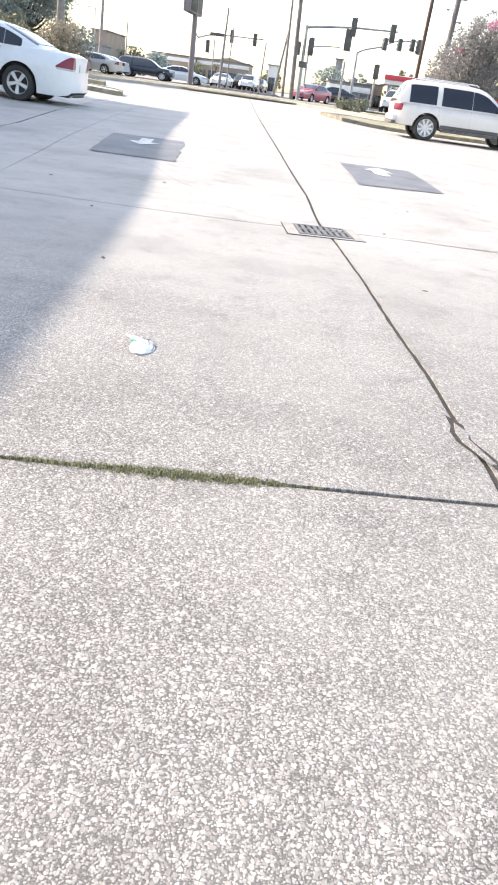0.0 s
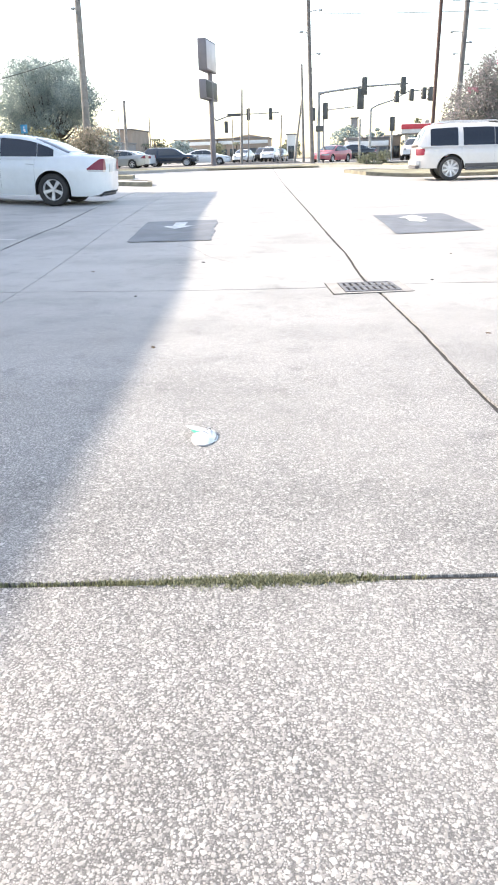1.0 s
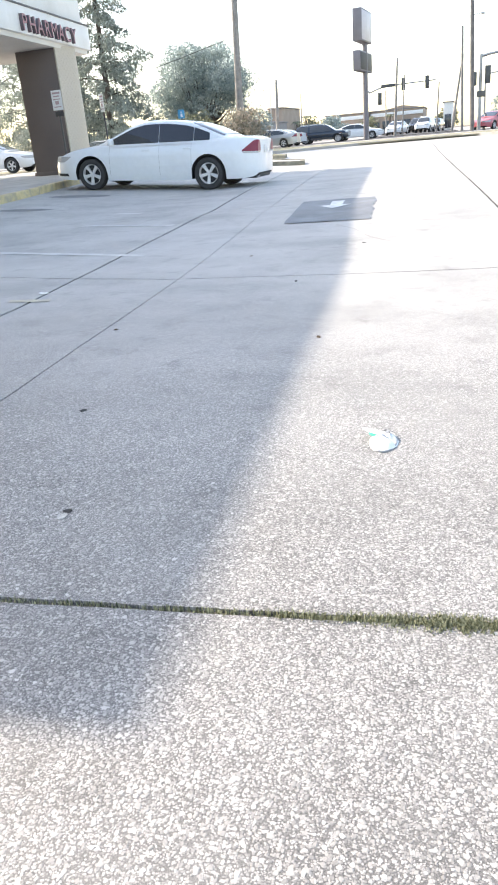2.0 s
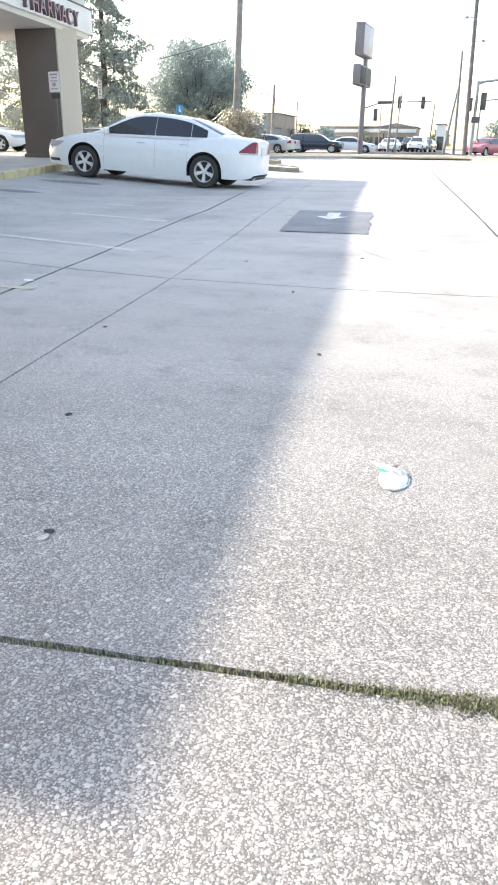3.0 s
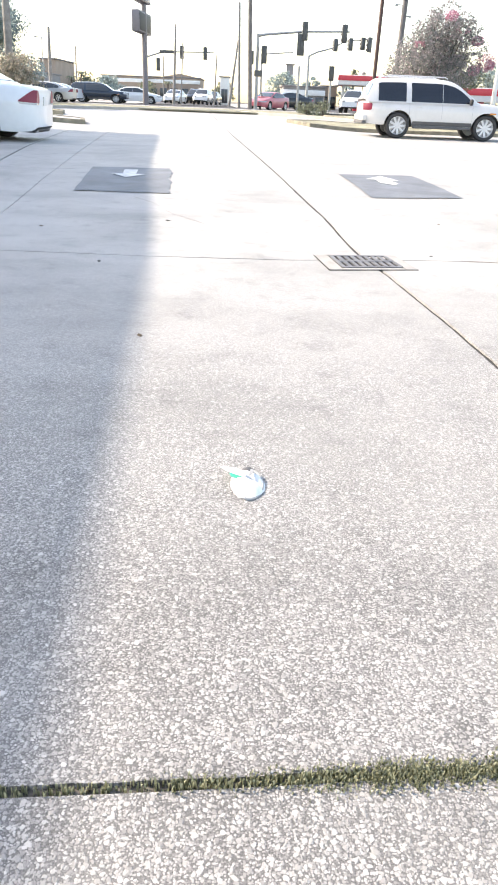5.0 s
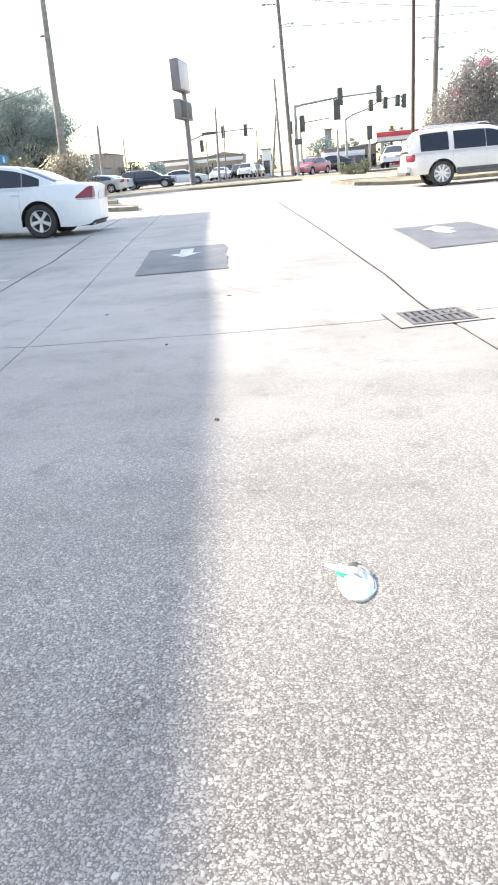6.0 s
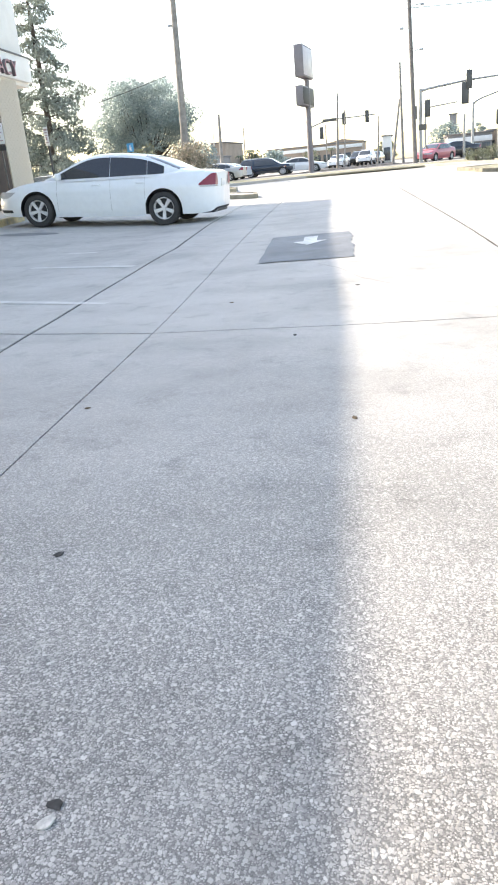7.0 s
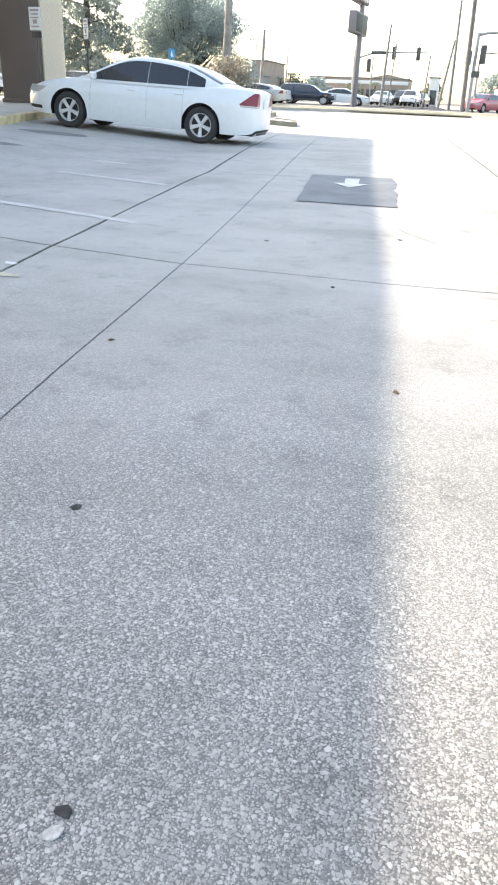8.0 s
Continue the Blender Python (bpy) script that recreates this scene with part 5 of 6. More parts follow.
pole("utility_pole", -20.1, 80, 6.9, 0.2, 0.12, M_WOODPOLE, "distant thick dark pole", (0.2, 0))
pole("utility_pole", -18.4, 84, 5.6, 0.08, 0.06, M_WOODPOLE, "distant slim grey pole", (0.1, 0))
pole("utility_pole", -13.3, 120, 6.8, 0.12, 0.08, M_WOODPOLE, "distant pole over the strip mall", (0, 0))
pole("lamp_pole", -22.0, 85, 6.4, 0.07, 0.05, M_GALV, "distant street lamp with a short arm", (0.1, 0), "street lamp", arms=((6.3, -0.7, 0, 0.04),))
pole("gas_sign_pole", 11.35, 40, 3.15, 0.12, 0.1, M_SIGN, "white bent pole at the corner", (0.02, 0), "pole", arms=((3.05, 0.8, 0, 0.09),))


def signal_head(x, y, z, tall=1.15, wide=0.42, turn=0.0, label="dark three-lens traffic signal head"):
    s = thing("traffic_signal", x, y, z, turn, label, "traffic light", "signals at the crossing")
    part("housing", box(wide * 0.8, 0.26, tall * 0.94, (0, 0, 0), 0.03), M_SIGNAL, s)
    part("backplate", box(wide, 0.02, tall, (0, -0.1, 0), 0.006), M_SIGNAL, s, "black backplate")
    for k in (-1, 0, 1):
        v = lathe([(0.11, 0.12), (0.125, 0.12), (0.125, 0.32), (0.11, 0.32), (0.11, 0.12)], 12, caps=False)
        bmesh.ops.transform(v, matrix=Matrix.Translation((0, 0, k * tall * 0.3)), verts=v.verts)
        part("visor", v, M_SIGNAL, s)
        d = lathe([(0.001, 0.125), (0.11, 0.125), (0.11, 0.135), (0.001, 0.14)], 12)
        bmesh.ops.transform(d, matrix=Matrix.Translation((0, 0, k * tall * 0.3)), verts=d.verts)
        part("lens", d, M_SIGNAL_LENS, s, "unlit lens")
    part("bracket", rod([(0, -0.08, tall * 0.4), (0, -0.08, tall * 0.55)], 0.025, 6), M_GALV, s)
    return s


def mast(x, y, base_top, arm, label, r=0.14):
    z = lie(0.5, y)
    m = thing("signal_mast", x, y, z, 0, label, "signal mast")
    part("shaft", rod([(0, 0, -0.05), (0, 0, base_top - z)], [r, r * 0.75], 12), M_GALV, m, "", 60)
    pts = [Vector((ax - x, 0, az - z)) for ax, az in arm]
    part("arm", rod([(0, 0, base_top - z - 0.15)] + pts, [r * 0.7] + [r * 0.6 - r * 0.3 * k / len(pts) for k in range(len(pts))], 10), M_GALV, m, "tapered mast arm", 60)
    part("base_flange", lathe([(0.001, 0), (r * 2, 0), (r * 2, 0.08), (r * 1.2, 0.12), (0.001, 0.12)], 12, "z"), M_GALV, m)
    return m


mast(-0.1, 58, 5.4, [(0.4, 5.36), (3.1, 5.62), (6.2, 5.72)], "grey steel signal mast with a long arm over the street")
for x, z, t, w in ((3.1, 5.62, 1.15, 0.38), (2.84, 4.80, 1.35, 0.5), (5.81, 5.55, 1.12, 0.38), (0.35, 4.1, 1.1, 0.38), (-0.54, 3.9, 0.85, 0.36)):
    signal_head(x, 57.7, z, t, w, 180 if w > 0.5 else 15)
mast(4.9, 78, 5.3, [(5.1, 5.35), (5.7, 5.6), (7.0, 5.95), (8.3, 6.6), (10.8, 6.85)], "grey steel signal mast across the side street")
for x, z in ((7.3, 6.2), (8.68, 6.3), (9.84, 6.4), (10.45, 6.33)):
    signal_head(x, 77.75, z, 1.25 if x > 10 else 1.05, 0.45, 30)
mast(-10.9, 80, 5.45, [(-10.5, 4.75), (-9.4, 5.1), (-7.8, 5.25), (-4.1, 5.32)], "grey steel signal mast beyond the sign")
for x, z in ((-7.2, 5.2), (-4.95, 5.18), (-9.47, 4.1)):
    signal_head(x, 79.7, z, 1.1, 0.38, 10)
tagged(part("street_name_sign", box(1.5, 0.04, 0.28, (-8.6, 79.88, 5.22), 0.01), M_SIGNAL, None), "dark blank street name board on the signal mast", "sign")
mast(0.25, 60, 3.75, [(0.6, 4.3), (2.5, 4.45)], "slim steel signal post behind the crossing", 0.09)
for x, y, top, hz in ((5.53, 62, 3.0, 2.9), (2.98, 60, 3.6, 0)):
    pole("signal_post", x, y, top, 0.09, 0.08, M_GALV, "short steel pedestrian signal post", (0, 0), "signal post", group="pedestrian signal posts")
    if hz:
        signal_head(x, y - 0.2, top + 0.25, 1.0, 0.4, 0, "dark pedestrian signal head on its post")

# tall roadside sign: two cabinets on one post, seen edge-on
sign = thing("roadside_sign", -7.80, 57, lie(0, 57), -5, "tall grey roadside sign with two blank cabinets on a post", "sign")
part("post", rod([(0, 0, -0.05), (0, 0, 6.2)], [0.2, 0.17], 14), M_SIGNBOX, sign, "brown-grey steel post", 60)
for nm, y0, y1, x0, x1, z0, z1, face in (("upper_cabinet", -2, 1.1, -0.35, 0.25, 6.8, 8.73, M_SIGNFACE), ("lower_cabinet", -2, 1.7, -0.38, 0.12, 5.03, 6.27, M_BLACK)):
    zz = lie(0, 57)
    c = part(nm, box(x1 - x0, y1 - y0, z1 - z0, ((x0 + x1) / 2, (y0 + y1) / 2, (z0 + z1) / 2 - zz), 0.03), M_SIGNBOX, sign, "grey sheet-metal cabinet")
    part("sign_face", box(0.02, y1 - y0 - 0.2, z1 - z0 - 0.2, (x1 + 0.003, (y0 + y1) / 2, (z0 + z1) / 2 - zz), 0.004), face, c, "faded blank panel" if face is M_SIGNFACE else "dark display panel")
part("hub", rod([(0, 0, 5.3), (0, 0, 6.1)], 0.12, 10), M_SIGNBOX, sign)


def cable(a, b, sag, r=0.018, label="thin black overhead cable against the sky"):
    pts = [Vector(a).lerp(Vector(b), i / 16) - Vector((0, 0, sag * 4 * (i / 16) * (1 - i / 16))) for i in range(17)]
    tagged(part("overhead_cable", rod(pts, r, 5), M_WIRE, None), label, "cable", "overhead cables")


cable((-0.3, 52, 10.9), (40, 46, 9.0), 1.6)
cable((-1.0, 52, 9.4), (40, 50, 10.5), 0.9)
cable((10.2, 60, 9.2), (45, 58, 11.0), 0.6)
cable((-15, 50, 7.4), (-33, 47, 4.0), 0.4)
cable((-1.0, 52, 12.5), (10.3, 60, 12.6), 0.5)


# ---- trees ----
def leaf_cloud(centres, count, size, seed, flat=0.75, droop=0.0):
    """Many small bent leaf clumps spread through lobes (x, y, z, rx, ry, rz), thicker near their skins."""
    rng = np.random.default_rng(seed)
    vol = np.array([c[3] * c[4] * c[5] for c in centres]) ** 0.75
    which = rng.choice(len(centres), count, p=vol / vol.sum())
    c = np.array(centres)[which]
    d = rng.normal(size=(count, 3))
    d /= np.linalg.norm(d, axis=1)[:, None]
    rad = rng.uniform(0.35, 1.08, count) ** 0.6
    p = c[:, :3] + d * c[:, 3:] * rad[:, None]
    keep = np.array([noise.noise(Vector(q * (1.1 / max(0.4, size * 5)))) > -0.34 for q in p])
    p, d = p[keep], d[keep]
    n = len(p)
    a = rng.normal(size=(n, 3)) * flat + d * 0.4
    a[:, 2] -= droop
    a /= np.linalg.norm(a, axis=1)[:, None]
    b = np.cross(a, rng.normal(size=(n, 3)))
    b /= np.linalg.norm(b, axis=1)[:, None]
    nn = np.cross(a, b)
    s = size * rng.uniform(0.45, 1.25, n)[:, None]
    wide = rng.uniform(0.3, 0.6, n)[:, None]
    v = np.stack([p - a * s, p + b * s * wide + nn * s * 0.12, p + a * s, p - b * s * wide + nn * s * 0.12], 1).reshape(-1, 3)
    f = np.arange(4 * n).reshape(-1, 4)
    return v, np.concatenate([f[:, [0, 1, 2]], f[:, [0, 2, 3]]])


def tree(name, x, y, trunk, lobes, count, size, mat, label, r=0.25, z=None, seed=1, category="tree", droop=0.0, extra=None):
    z = lie(x, y) if z is None else z
    t = thing(name, x, y, z, 0, label, category)
    bm = rod([(0, 0, -0.1), (0.05, 0, trunk * 0.4), (-0.05, 0.05, trunk)], [r * 1.25, r, r * 0.7], 9)
    top = Vector((-0.05, 0.05, trunk))
    for k, c in enumerate(lobes):
        e = Vector((c[0], c[1], c[2]))
        m = top.lerp(e, 0.5) + Vector((0, 0, -0.15 * (e - top).length))
        rod([top - Vector((0, 0, 0.1 * trunk * (k % 3))), m, top.lerp(e, 0.9)], [r * 0.4, r * 0.16, 0.015], 6, bm)
    part("trunk", bm, M_BARK, t, "rough grey-brown trunk and limbs", 60)
    v, f = leaf_cloud(lobes, count, size, seed, droop=droop)
    part("crown", raw("crown", v.tolist(), f.tolist(), mat), None, t, "leafy crown with gaps")
    if extra:
        v, f = leaf_cloud(extra[0], extra[1], extra[2], seed + 5)
        part("blossom", raw("blossom", v.tolist(), f.tolist(), extra[3]), None, t, "clusters of pink blossom")
    return t


def lobes_in(outline, depth, n, seed):
    """Crown lobes scattered inside a rough upright outline of (z, left, right)."""
    rng = np.random.default_rng(seed)
    zs = [o[0] for o in outline]
    out = []
    for _ in range(n):
        z = rng.uniform(zs[0], zs[-1])
        lo, hi = np.interp(z, zs, [o[1] for o in outline]), np.interp(z, zs, [o[2] for o in outline])
        w = (hi - lo) / 2
        r = min(max(0.22 * (hi - lo), 0.35), 1.3) * rng.uniform(0.7, 1.25)
        x = rng.uniform(lo + r * 0.7, hi - r * 0.7) if hi - lo > 1.5 * r else (lo + hi) / 2
        out.append((float(x), float(rng.uniform(-depth, depth)), float(z), float(r), float(r), float(r * rng.uniform(0.6, 0.85))))
    return out


# broad oak beyond the lot, 58 m out
tree("oak_tree", -20.3, 58, 2.2, lobes_in([(1.6, -5.2, 5.4), (3.0, -5.1, 5.7), (4.6, -4.5, 5.0), (6.0, -3.2, 3.8), (7.4, -1.5, 2.1)], 2.2, 64, 3), 82000, 0.085, M_OAK, "broad grey-green oak tree with a dense rounded crown", 0.4, seed=2)
# feathery cypress behind the canopy
def cypress(x, y, tall, reach, count, seed, label, first=0.9):
    """A straight trunk with tiers of drooping branches, each hung with short sprays of fine leaves."""
    rng = np.random.default_rng(seed)
    t = thing("cypress_tree", x, y, lie(x, y), 0, label, "tree")
    bm = rod([(0, 0, -0.1), (0.08, 0, tall * 0.5), (0.0, 0.05, tall)], [0.24, 0.15, 0.03], 9)
    lobes = []
    for k in range(56):
        f = (k + rng.uniform(0, 1)) / 56
        z = first + (tall - first - 0.3) * f
        a = k * 2.4 + rng.uniform(-0.4, 0.4)
        r = reach * (1 - f) ** 0.62 * rng.uniform(0.55, 1.15) + 0.25
        d = Vector((math.cos(a), math.sin(a), 0))
        root = Vector((0.05, 0, z))
        mid, tip = root + d * r * 0.55 + Vector((0, 0, 0.10 * r)), root + d * r + Vector((0, 0, -0.14 * r))
        rod([root, mid, tip], [0.045 * (1.2 - f), 0.025, 0.008], 5, bm)
        for g in (0.35, 0.6, 0.82, 1.0):
            p = root.lerp(mid, g / 0.55) if g < 0.55 else mid.lerp(tip, (g - 0.55) / 0.45)
            w = (0.16 + 0.135 * r) * rng.uniform(0.7, 1.3)
            lobes.append((p.x + rng.normal(0, 0.1), p.y + rng.normal(0, 0.1), p.z - 0.10, w * 1.25, w * 1.25, w * 0.7))
    part("trunk", bm, M_BARK, t, "straight grey-brown trunk and drooping limbs", 60)
    v, f = leaf_cloud(lobes, count, 0.085, seed, droop=1.1)
    part("crown", raw("crown", v.tolist(), f.tolist(), M_CYPRESS), None, t, "feathery sprays with sky between them")
    return t


cypress(-21.4, 44, 13.5, 2.75, 44000, 4, "tall feathery cypress tree with drooping sprays")
cypress(-26.0, 46.5, 12.0, 3.1, 42000, 8, "dark feathery cypress tree behind the shop")
cypress(-30.5, 50.0, 11.0, 3.4, 30000, 9, "feathery cypress tree further behind the shop")
# crape myrtle behind the sport utility vehicle
tree("crape_myrtle", 7.45, 36.5, 1.3, lobes_in([(1.4, -1.9, 1.7), (2.4, -2.0, 1.9), (3.3, -1.6, 1.9), (4.1, -0.9, 1.4), (4.8, 0.0, 1.1)], 1.1, 46, 11), 32000, 0.06, M_MYRTLE, "mauve-tinged crape myrtle with a few pink flowers", 0.09, seed=12,
     extra=([(2.2, -0.2, 2.65, 0.42, 0.3, 0.36), (0.9, -0.8, 3.8, 0.3, 0.2, 0.15), (-0.9, -0.9, 3.2, 0.25, 0.2, 0.15), (1.5, -0.9, 3.4, 0.3, 0.2, 0.2), (0.3, -0.9, 4.3, 0.3, 0.25, 0.2), (1.6, -0.6, 2.3, 0.3, 0.2, 0.2)], 2600, 0.05, M_BLOSSOM))
tree("crape_myrtle", 8.9, 39.5, 1.2, lobes_in([(1.2, -1.2, 1.6), (2.4, -1.2, 1.6), (3.2, -0.6, 0.9)], 0.9, 18, 15), 3600, 0.09, M_SHRUB, "green crape myrtle behind the other one", 0.08, seed=16)
# shrubs and far greenery
tree("crape_myrtle", -14.2, 47, 1.1, lobes_in([(0.9, -1.5, 2.0), (1.7, -1.4, 2.1), (2.6, -0.7, 1.2)], 0.8, 20, 17), 3600, 0.10, M_DRYSHRUB, "pale pinkish shrub at the foot of the utility pole", 0.07, seed=18)
tree("shrub", -18.8, 50, 0.6, lobes_in([(0.3, -2.2, 2.2), (1.4, -2.4, 2.4), (2.6, -1.5, 1.5)], 0.8, 18, 19), 3000, 0.13, M_SHRUB, "olive-green shrub below the oak", 0.08, seed=20, category="shrub")
tree("shrub", 2.65, 45.5, 0.3, lobes_in([(0.1, -0.7, 0.7), (0.5, -0.6, 0.8)], 0.4, 10, 21), 1300, 0.06, M_SHRUB, "low scruffy shrub by the crossing", 0.04, seed=22, category="shrub")
tree("shrub", 3.9, 49, 0.3, lobes_in([(0.1, -0.6, 0.6), (0.6, -0.5, 0.6)], 0.4, 8, 23), 1000, 0.06, M_SHRUB, "low scruffy shrub by the crossing", 0.04, seed=24, category="shrub")
tree("oak_tree", 3.3, 97, 1.4, lobes_in([(0.8, -2.4, 2.1), (2.2, -2.3, 2.2), (3.2, -1.4, 1.7), (4.0, -0.2, 1.3)], 1.2, 24, 25), 4200, 0.16, M_OAK, "round green tree across the crossing", 0.2, seed=26)
tree("oak_tree", 7.0, 100, 1.2, lobes_in([(0.8, -1.2, 1.2), (2.6, -1.2, 1.2), (3.4, -0.6, 0.6)], 0.8, 14, 27), 2000, 0.16, M_OAK, "small green tree across the crossing", 0.15, seed=28)
for k, (x, w, h) in enumerate(((24, 3.2, 5.2), (28, 3.6, 6.0), (33, 3.5, 5.5), (19.5, 2.6, 4.4))):
    tree("oak_tree", x, 97 + k, 1.5, lobes_in([(0.8, -w, w), (h * 0.5, -w, w), (h * 0.8, -w * 0.6, w * 0.6), (h, -0.5, 0.5)], 1.5, 22, 30 + k), 3000, 0.2, M_OAK, "green street tree beyond the filling station", 0.2, seed=40 + k)
for k, (x, y, w, h) in enumerate(((-17.6, 100, 2.4, 2.6), (-21.0, 104, 2.4, 3.0), (-27, 92, 3.0, 3.5), (-14.8, 112, 2.2, 2.6), (-24, 108, 2.6, 2.6), (-4.3, 120, 2.0, 3.0), (10.5, 92, 1.5, 2.6))):
    tree("shrub", x, y, 0.5, lobes_in([(0.3, -w, w), (h * 0.5, -w, w), (h, -w * 0.4, w * 0.4)], 1.0, 14, 50 + k), 1500, 0.2, M_SHRUB if k % 2 else M_OAK, "distant hedge of mixed green shrubs", 0.1, seed=60 + k, category="shrub")
for x, y, h in ((-19.6, 92, 2.6), (-11.2, 105, 2.2), (-21.6, 96, 2.2)):
    p = thing("palm_tree", x, y, lie(x, y), 0, "small distant palm with a tuft of fronds", "palm")
    part("trunk", rod([(0, 0, -0.05), (0.05, 0, h)], [0.13, 0.1], 8), M_BARK, p, "", 60)
    bm = bmesh.new()
    for k in range(16):
        a = k * 2.4
        d = Vector((math.cos(a), math.sin(a), 0))
        s = Vector((-d.y, d.x, 0)) * 0.10
        b0, b1, b2 = Vector((0.05, 0, h)), Vector((0.05, 0, h + 0.35)) + d * 0.45, Vector((0.05, 0, h + 0.05 - 0.02 * k)) + d * 0.95
        q = [bm.verts.new(v) for v in (b0 - s * 0.4, b0 + s * 0.4, b1 + s, b1 - s, b2)]
        bm.faces.new(q[:4])
        bm.faces.new((q[3], q[2], q[4]))
    part("fronds", bm, M_SHRUB, p, "grey-green fronds")

# ---- vehicles on and beyond the street ----
def parked(name, spec, paint, label, x, y, heading, z=None, scale=1.0, tall=1.0):
    c = car(name, spec, paint, label, M_PANE, fine=False, group="vehicles at the crossing")
    set_on_ground(c, x, y, heading, z, 0.0, scale)
    c.matrix_world = c.matrix_world @ Matrix.Diagonal((1, 1, tall, 1))


parked("dark_suv", SUV, M_NAVY, "dark blue sport utility vehicle on the street", -13.0, 68, 0, lie(0, 68) + 0.035, 0.93, 0.85)
parked("white_car", SEDAN, M_WHITE_CAR, "white car just behind the dark blue one", -10.6, 72.5, 0, lie(0, 72) + 0.035, 0.95)
parked("silver_car", SEDAN, M_SILVER, "silver sedan beyond the kerb island", -13.4, 51.0, 178, lie(0.5, 51) + 0.12, 0.80)
parked("grey_van", SUV, M_SILVER, "grey van parked behind the white sedan", -14.9, 49.0, 100, None, 0.8)
parked("white_car", SEDAN, M_WHITE_CAR, "white car waiting near the verge", -16.5, 66, 170, lie(0, 66) + 0.02, 0.95)
parked("white_car", SEDAN, M_WHITE_CAR, "white car coming up the avenue", -9.0, 92, 262, lie(0, 92) + 0.065, 1.0)
parked("white_pickup", SUV, M_WHITE_CAR, "white tall car coming up the avenue", -5.75, 90, 263, lie(0, 90) + 0.065, 0.85)
parked("black_car", SEDAN, M_BLACK_CAR, "black car behind the white ones on the avenue", -5.1, 97, 262, lie(0, 97) + 0.065, 1.0)
parked("dark_car", SUV, M_BLACK_CAR, "dark car further up the avenue", -7.6, 104, 262, lie(0, 104) + 0.065, 0.9)
parked("red_car", SEDAN, M_RED_CAR, "red sedan turning at the crossing", 0.9, 60, 240, lie(0, 59.5) + 0.035, 0.86)
parked("white_suv", SUV, M_WHITE_CAR, "white sport utility vehicle waiting across the verge", 6.9, 58, 255, lie(0, 58) + 0.035, 0.82)
parked("silver_car", SEDAN, M_SILVER, "silver car behind the waiting white one", 10.4, 64, 195, lie(0, 62) + 0.035, 0.95)
parked("dark_car", SEDAN, M_BLACK_CAR, "dark car on the side street", 2.6, 70, 200, lie(0, 70) + 0.035, 0.95)
parked("white_car", SEDAN, M_WHITE_CAR, "white car parked past the shop canopy", -21.2, 31.0, 5, None, 0.95)
parked("white_car", SEDAN, M_WHITE_CAR, "white car parked beyond the walkway", -19.8, 40, 95, None, 1.0)


# ---- buildings across the street ----
def shop_row(name, x0, x1, y, h, wall, label, bays=6, gable=0.0, depth=10.0, band=None):
    z = lie(0, y)
    s = thing(name, (x0 + x1) / 2, y, z, 0, label, "building")
    w = x1 - x0
    part("wall", box(w, depth, h, (0, depth / 2, h / 2), 0.03), wall, s)
    part("roof", box(w + 0.3, depth + 0.3, 0.14, (0, depth / 2, h + 0.07), 0.03), M_ROOF, s, "flat grey roof edge")
    if band:
        part("fascia", box(w + 0.06, 0.12, 0.5, (0, -0.08, h - 0.5), 0.02), band, s, "pale sign band")
    if gable:
        bm = prism([(-2.6, h + 0.14), (2.6, h + 0.14), (0, h + gable)], 0.5, "y")
        bmesh.ops.transform(bm, matrix=Matrix.Translation((w * 0.12, 0, 0)), verts=bm.verts)
        part("gable", bm, wall, s, "low entrance gable")
    for k in range(bays):
        bx = -w / 2 + (k + 0.5) * w / bays
        win = part("window", box(w / bays * 0.72, 0.06, h * 0.5, (bx, -0.035, h * 0.33), 0.01), M_SHOPFRONT, s, "dark shop window")
        part("mullion", box(0.06, 0.05, h * 0.5, (bx, -0.08, h * 0.33), 0.008), M_DARKGREY, win)


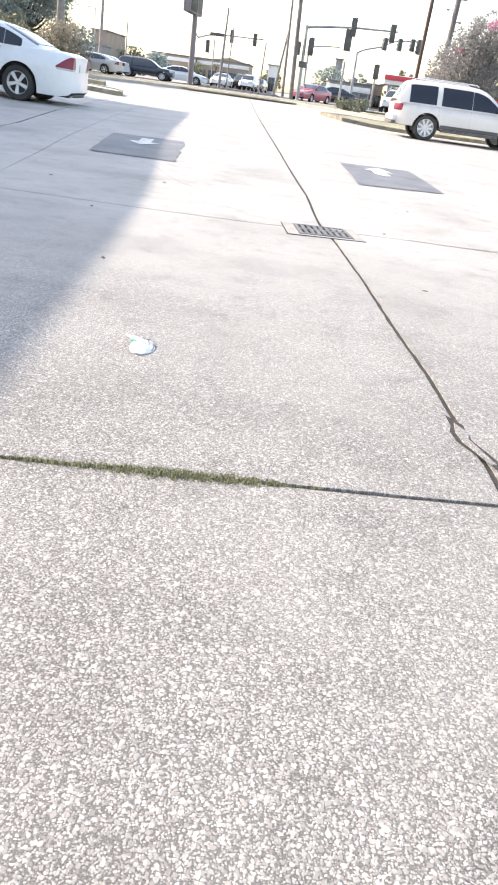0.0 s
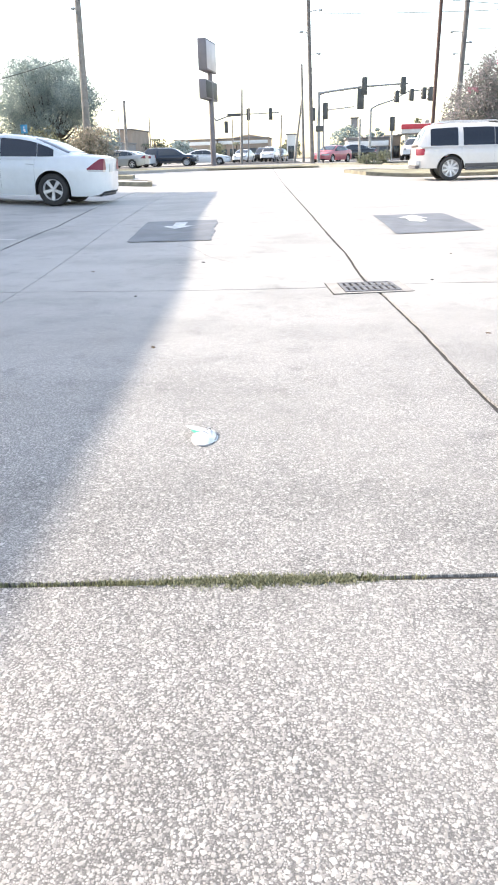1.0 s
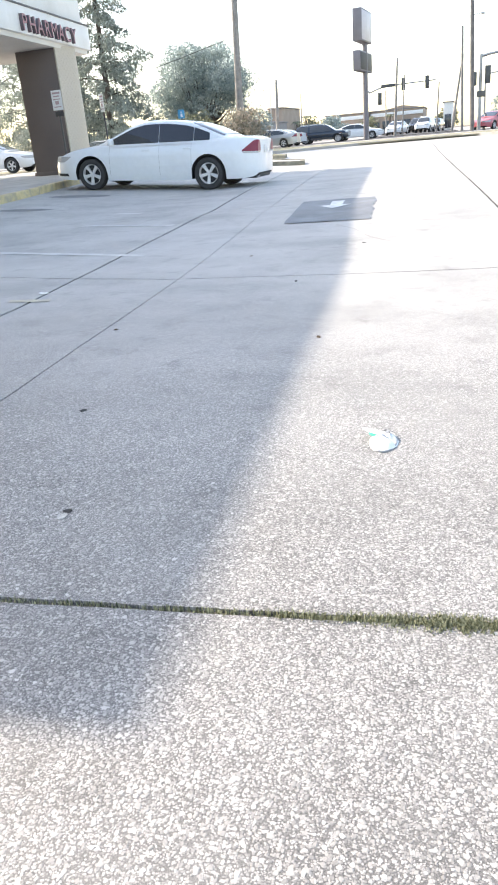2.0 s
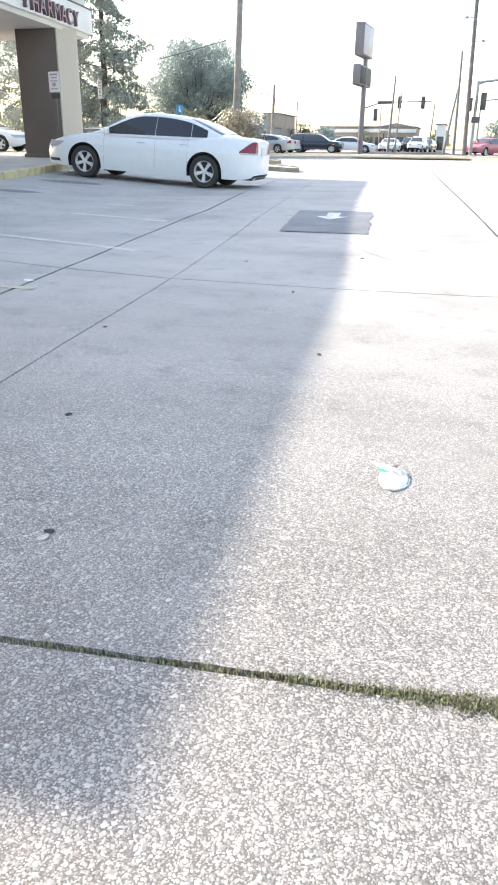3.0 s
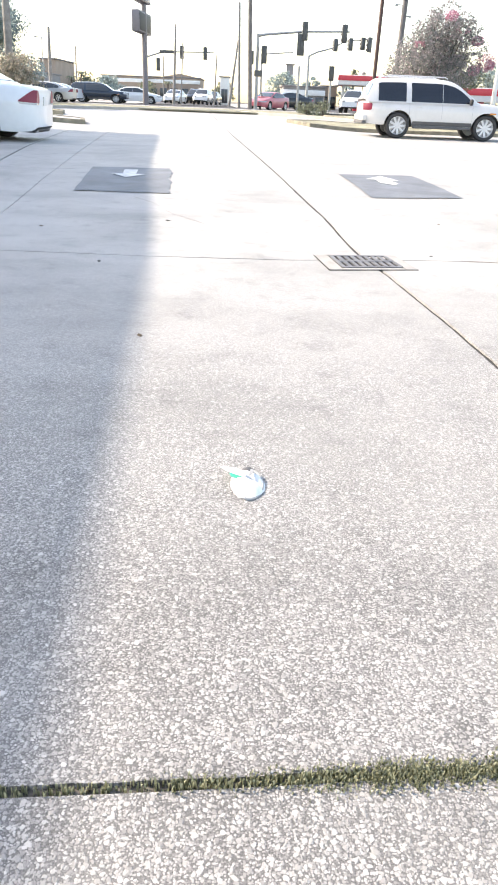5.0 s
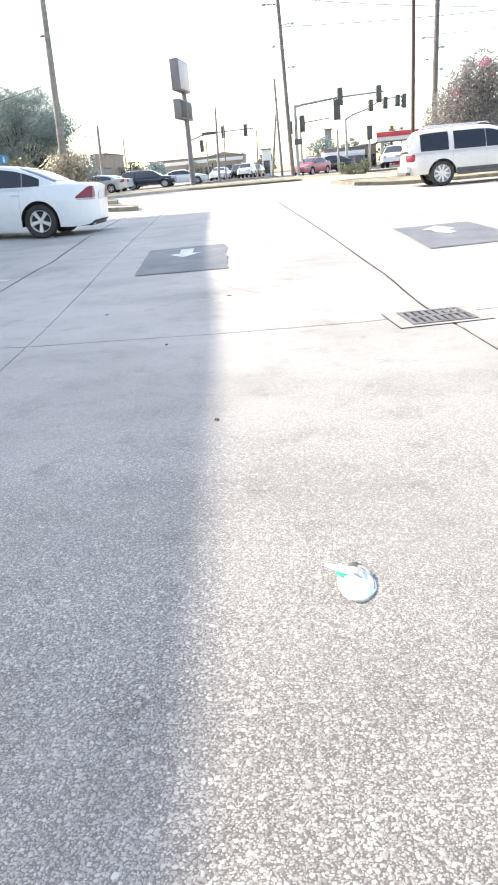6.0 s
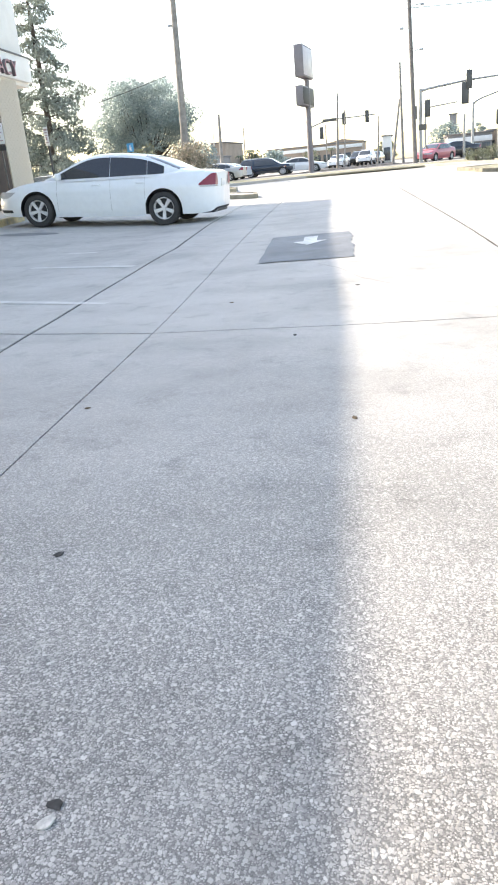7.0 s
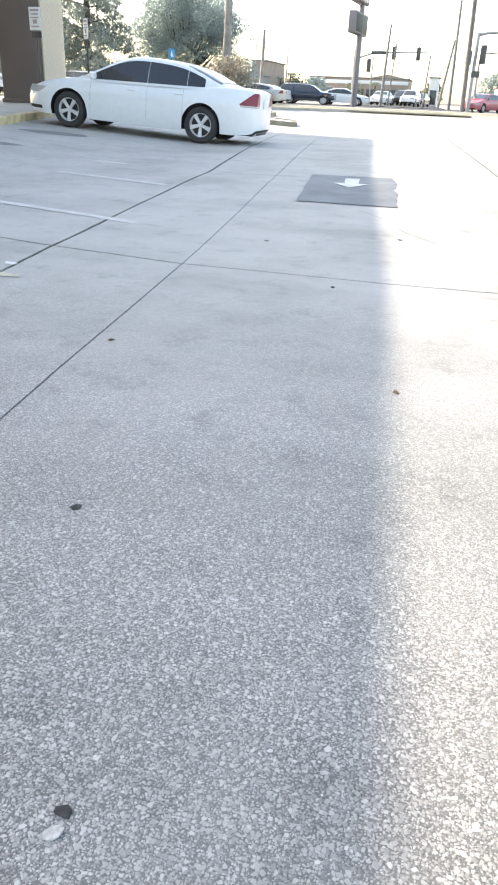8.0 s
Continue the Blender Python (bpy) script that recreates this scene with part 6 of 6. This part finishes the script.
shop_row("strip_mall", -22.4, -15.9, 120, 3.3, M_BRICKISH, "long tan strip mall with a flat roof", 5, 0, 10, M_SIGN)
shop_row("strip_mall", -15.7, -8.0, 121, 3.35, M_BRICKISH, "tan shops with a low entrance gable", 5, 0.6, 10, M_SIGN)
shop_row("grey_shop", -30, -22.6, 85, 2.5, M_GREYWALL, "low grey commercial building", 5)
shop_row("tower_shop", -25.1, -23.3, 96, 4.2, M_BRICKISH, "narrow tan two-storey building", 2)
shop_row("white_roof_shop", 2.9, 7.2, 84, 2.1, M_GREYWALL, "low building under a bright white roof band", 4, 0, 8, M_CANOPY_WHITE)
shop_row("brown_shop", 7.5, 9.3, 92, 2.4, M_BRICKISH, "small brown building by the filling station", 2)
shop_row("grey_tower", 4.3, 5.2, 110, 5.2, M_GREYWALL, "slim grey tower behind the trees", 1, 0, 1.0)
shop_row("corner_shop", -4.6, -3.4, 110, 3.4, M_STUCCO, "narrow white building up the avenue", 1, 0, 4.0)


def canopy(name, x0, x1, y, z0, z1, label):
    z = lie(0, y)
    c = thing(name, (x0 + x1) / 2, y, z, 0, label, "filling station")
    w = x1 - x0
    part("white_band", box(w, 6.0, z1 - z0, (0, 3, (z0 + z1) / 2 - z), 0.04), M_CANOPY_WHITE, c, "white canopy edge")
    part("red_band", box(w + 0.04, 0.06, (z1 - z0) * 0.5, (0, -0.035, z1 - z - (z1 - z0) * 0.3), 0.01), M_CANOPY_RED, c, "red stripe")
    for k in (-0.4, 0.0, 0.4):
        part("column", box(0.3, 0.3, z0 - z, (w * k, 2.0, (z0 - z) / 2), 0.02), M_CANOPY_WHITE, c, "white canopy column")
    for k in (-0.2, 0.2):
        part("pump", box(0.6, 0.5, 1.5, (w * k, 2.2, 0.75), 0.05), M_CANOPY_RED, c, "red fuel pump")


canopy("filling_station", 8.6, 16.5, 85, 3.1, 4.05, "filling station canopy with a red and white band")
canopy("filling_station", 17.8, 30.0, 75, 1.9, 3.05, "low red and white filling station front")
tree("shrub", 10.6, 88, 0.3, lobes_in([(3.2, -0.5, 0.5), (4.0, -0.4, 0.4)], 0.4, 8, 71), 700, 0.12, M_SHRUB, "small tree top showing over the station canopy", 0.08, seed=72, category="shrub")
tree("shrub", 12.0, 90, 0.3, lobes_in([(3.2, -0.4, 0.4), (3.8, -0.4, 0.4)], 0.4, 8, 73), 600, 0.12, M_MYRTLE, "reddish small tree top over the station canopy", 0.08, seed=74, category="shrub")
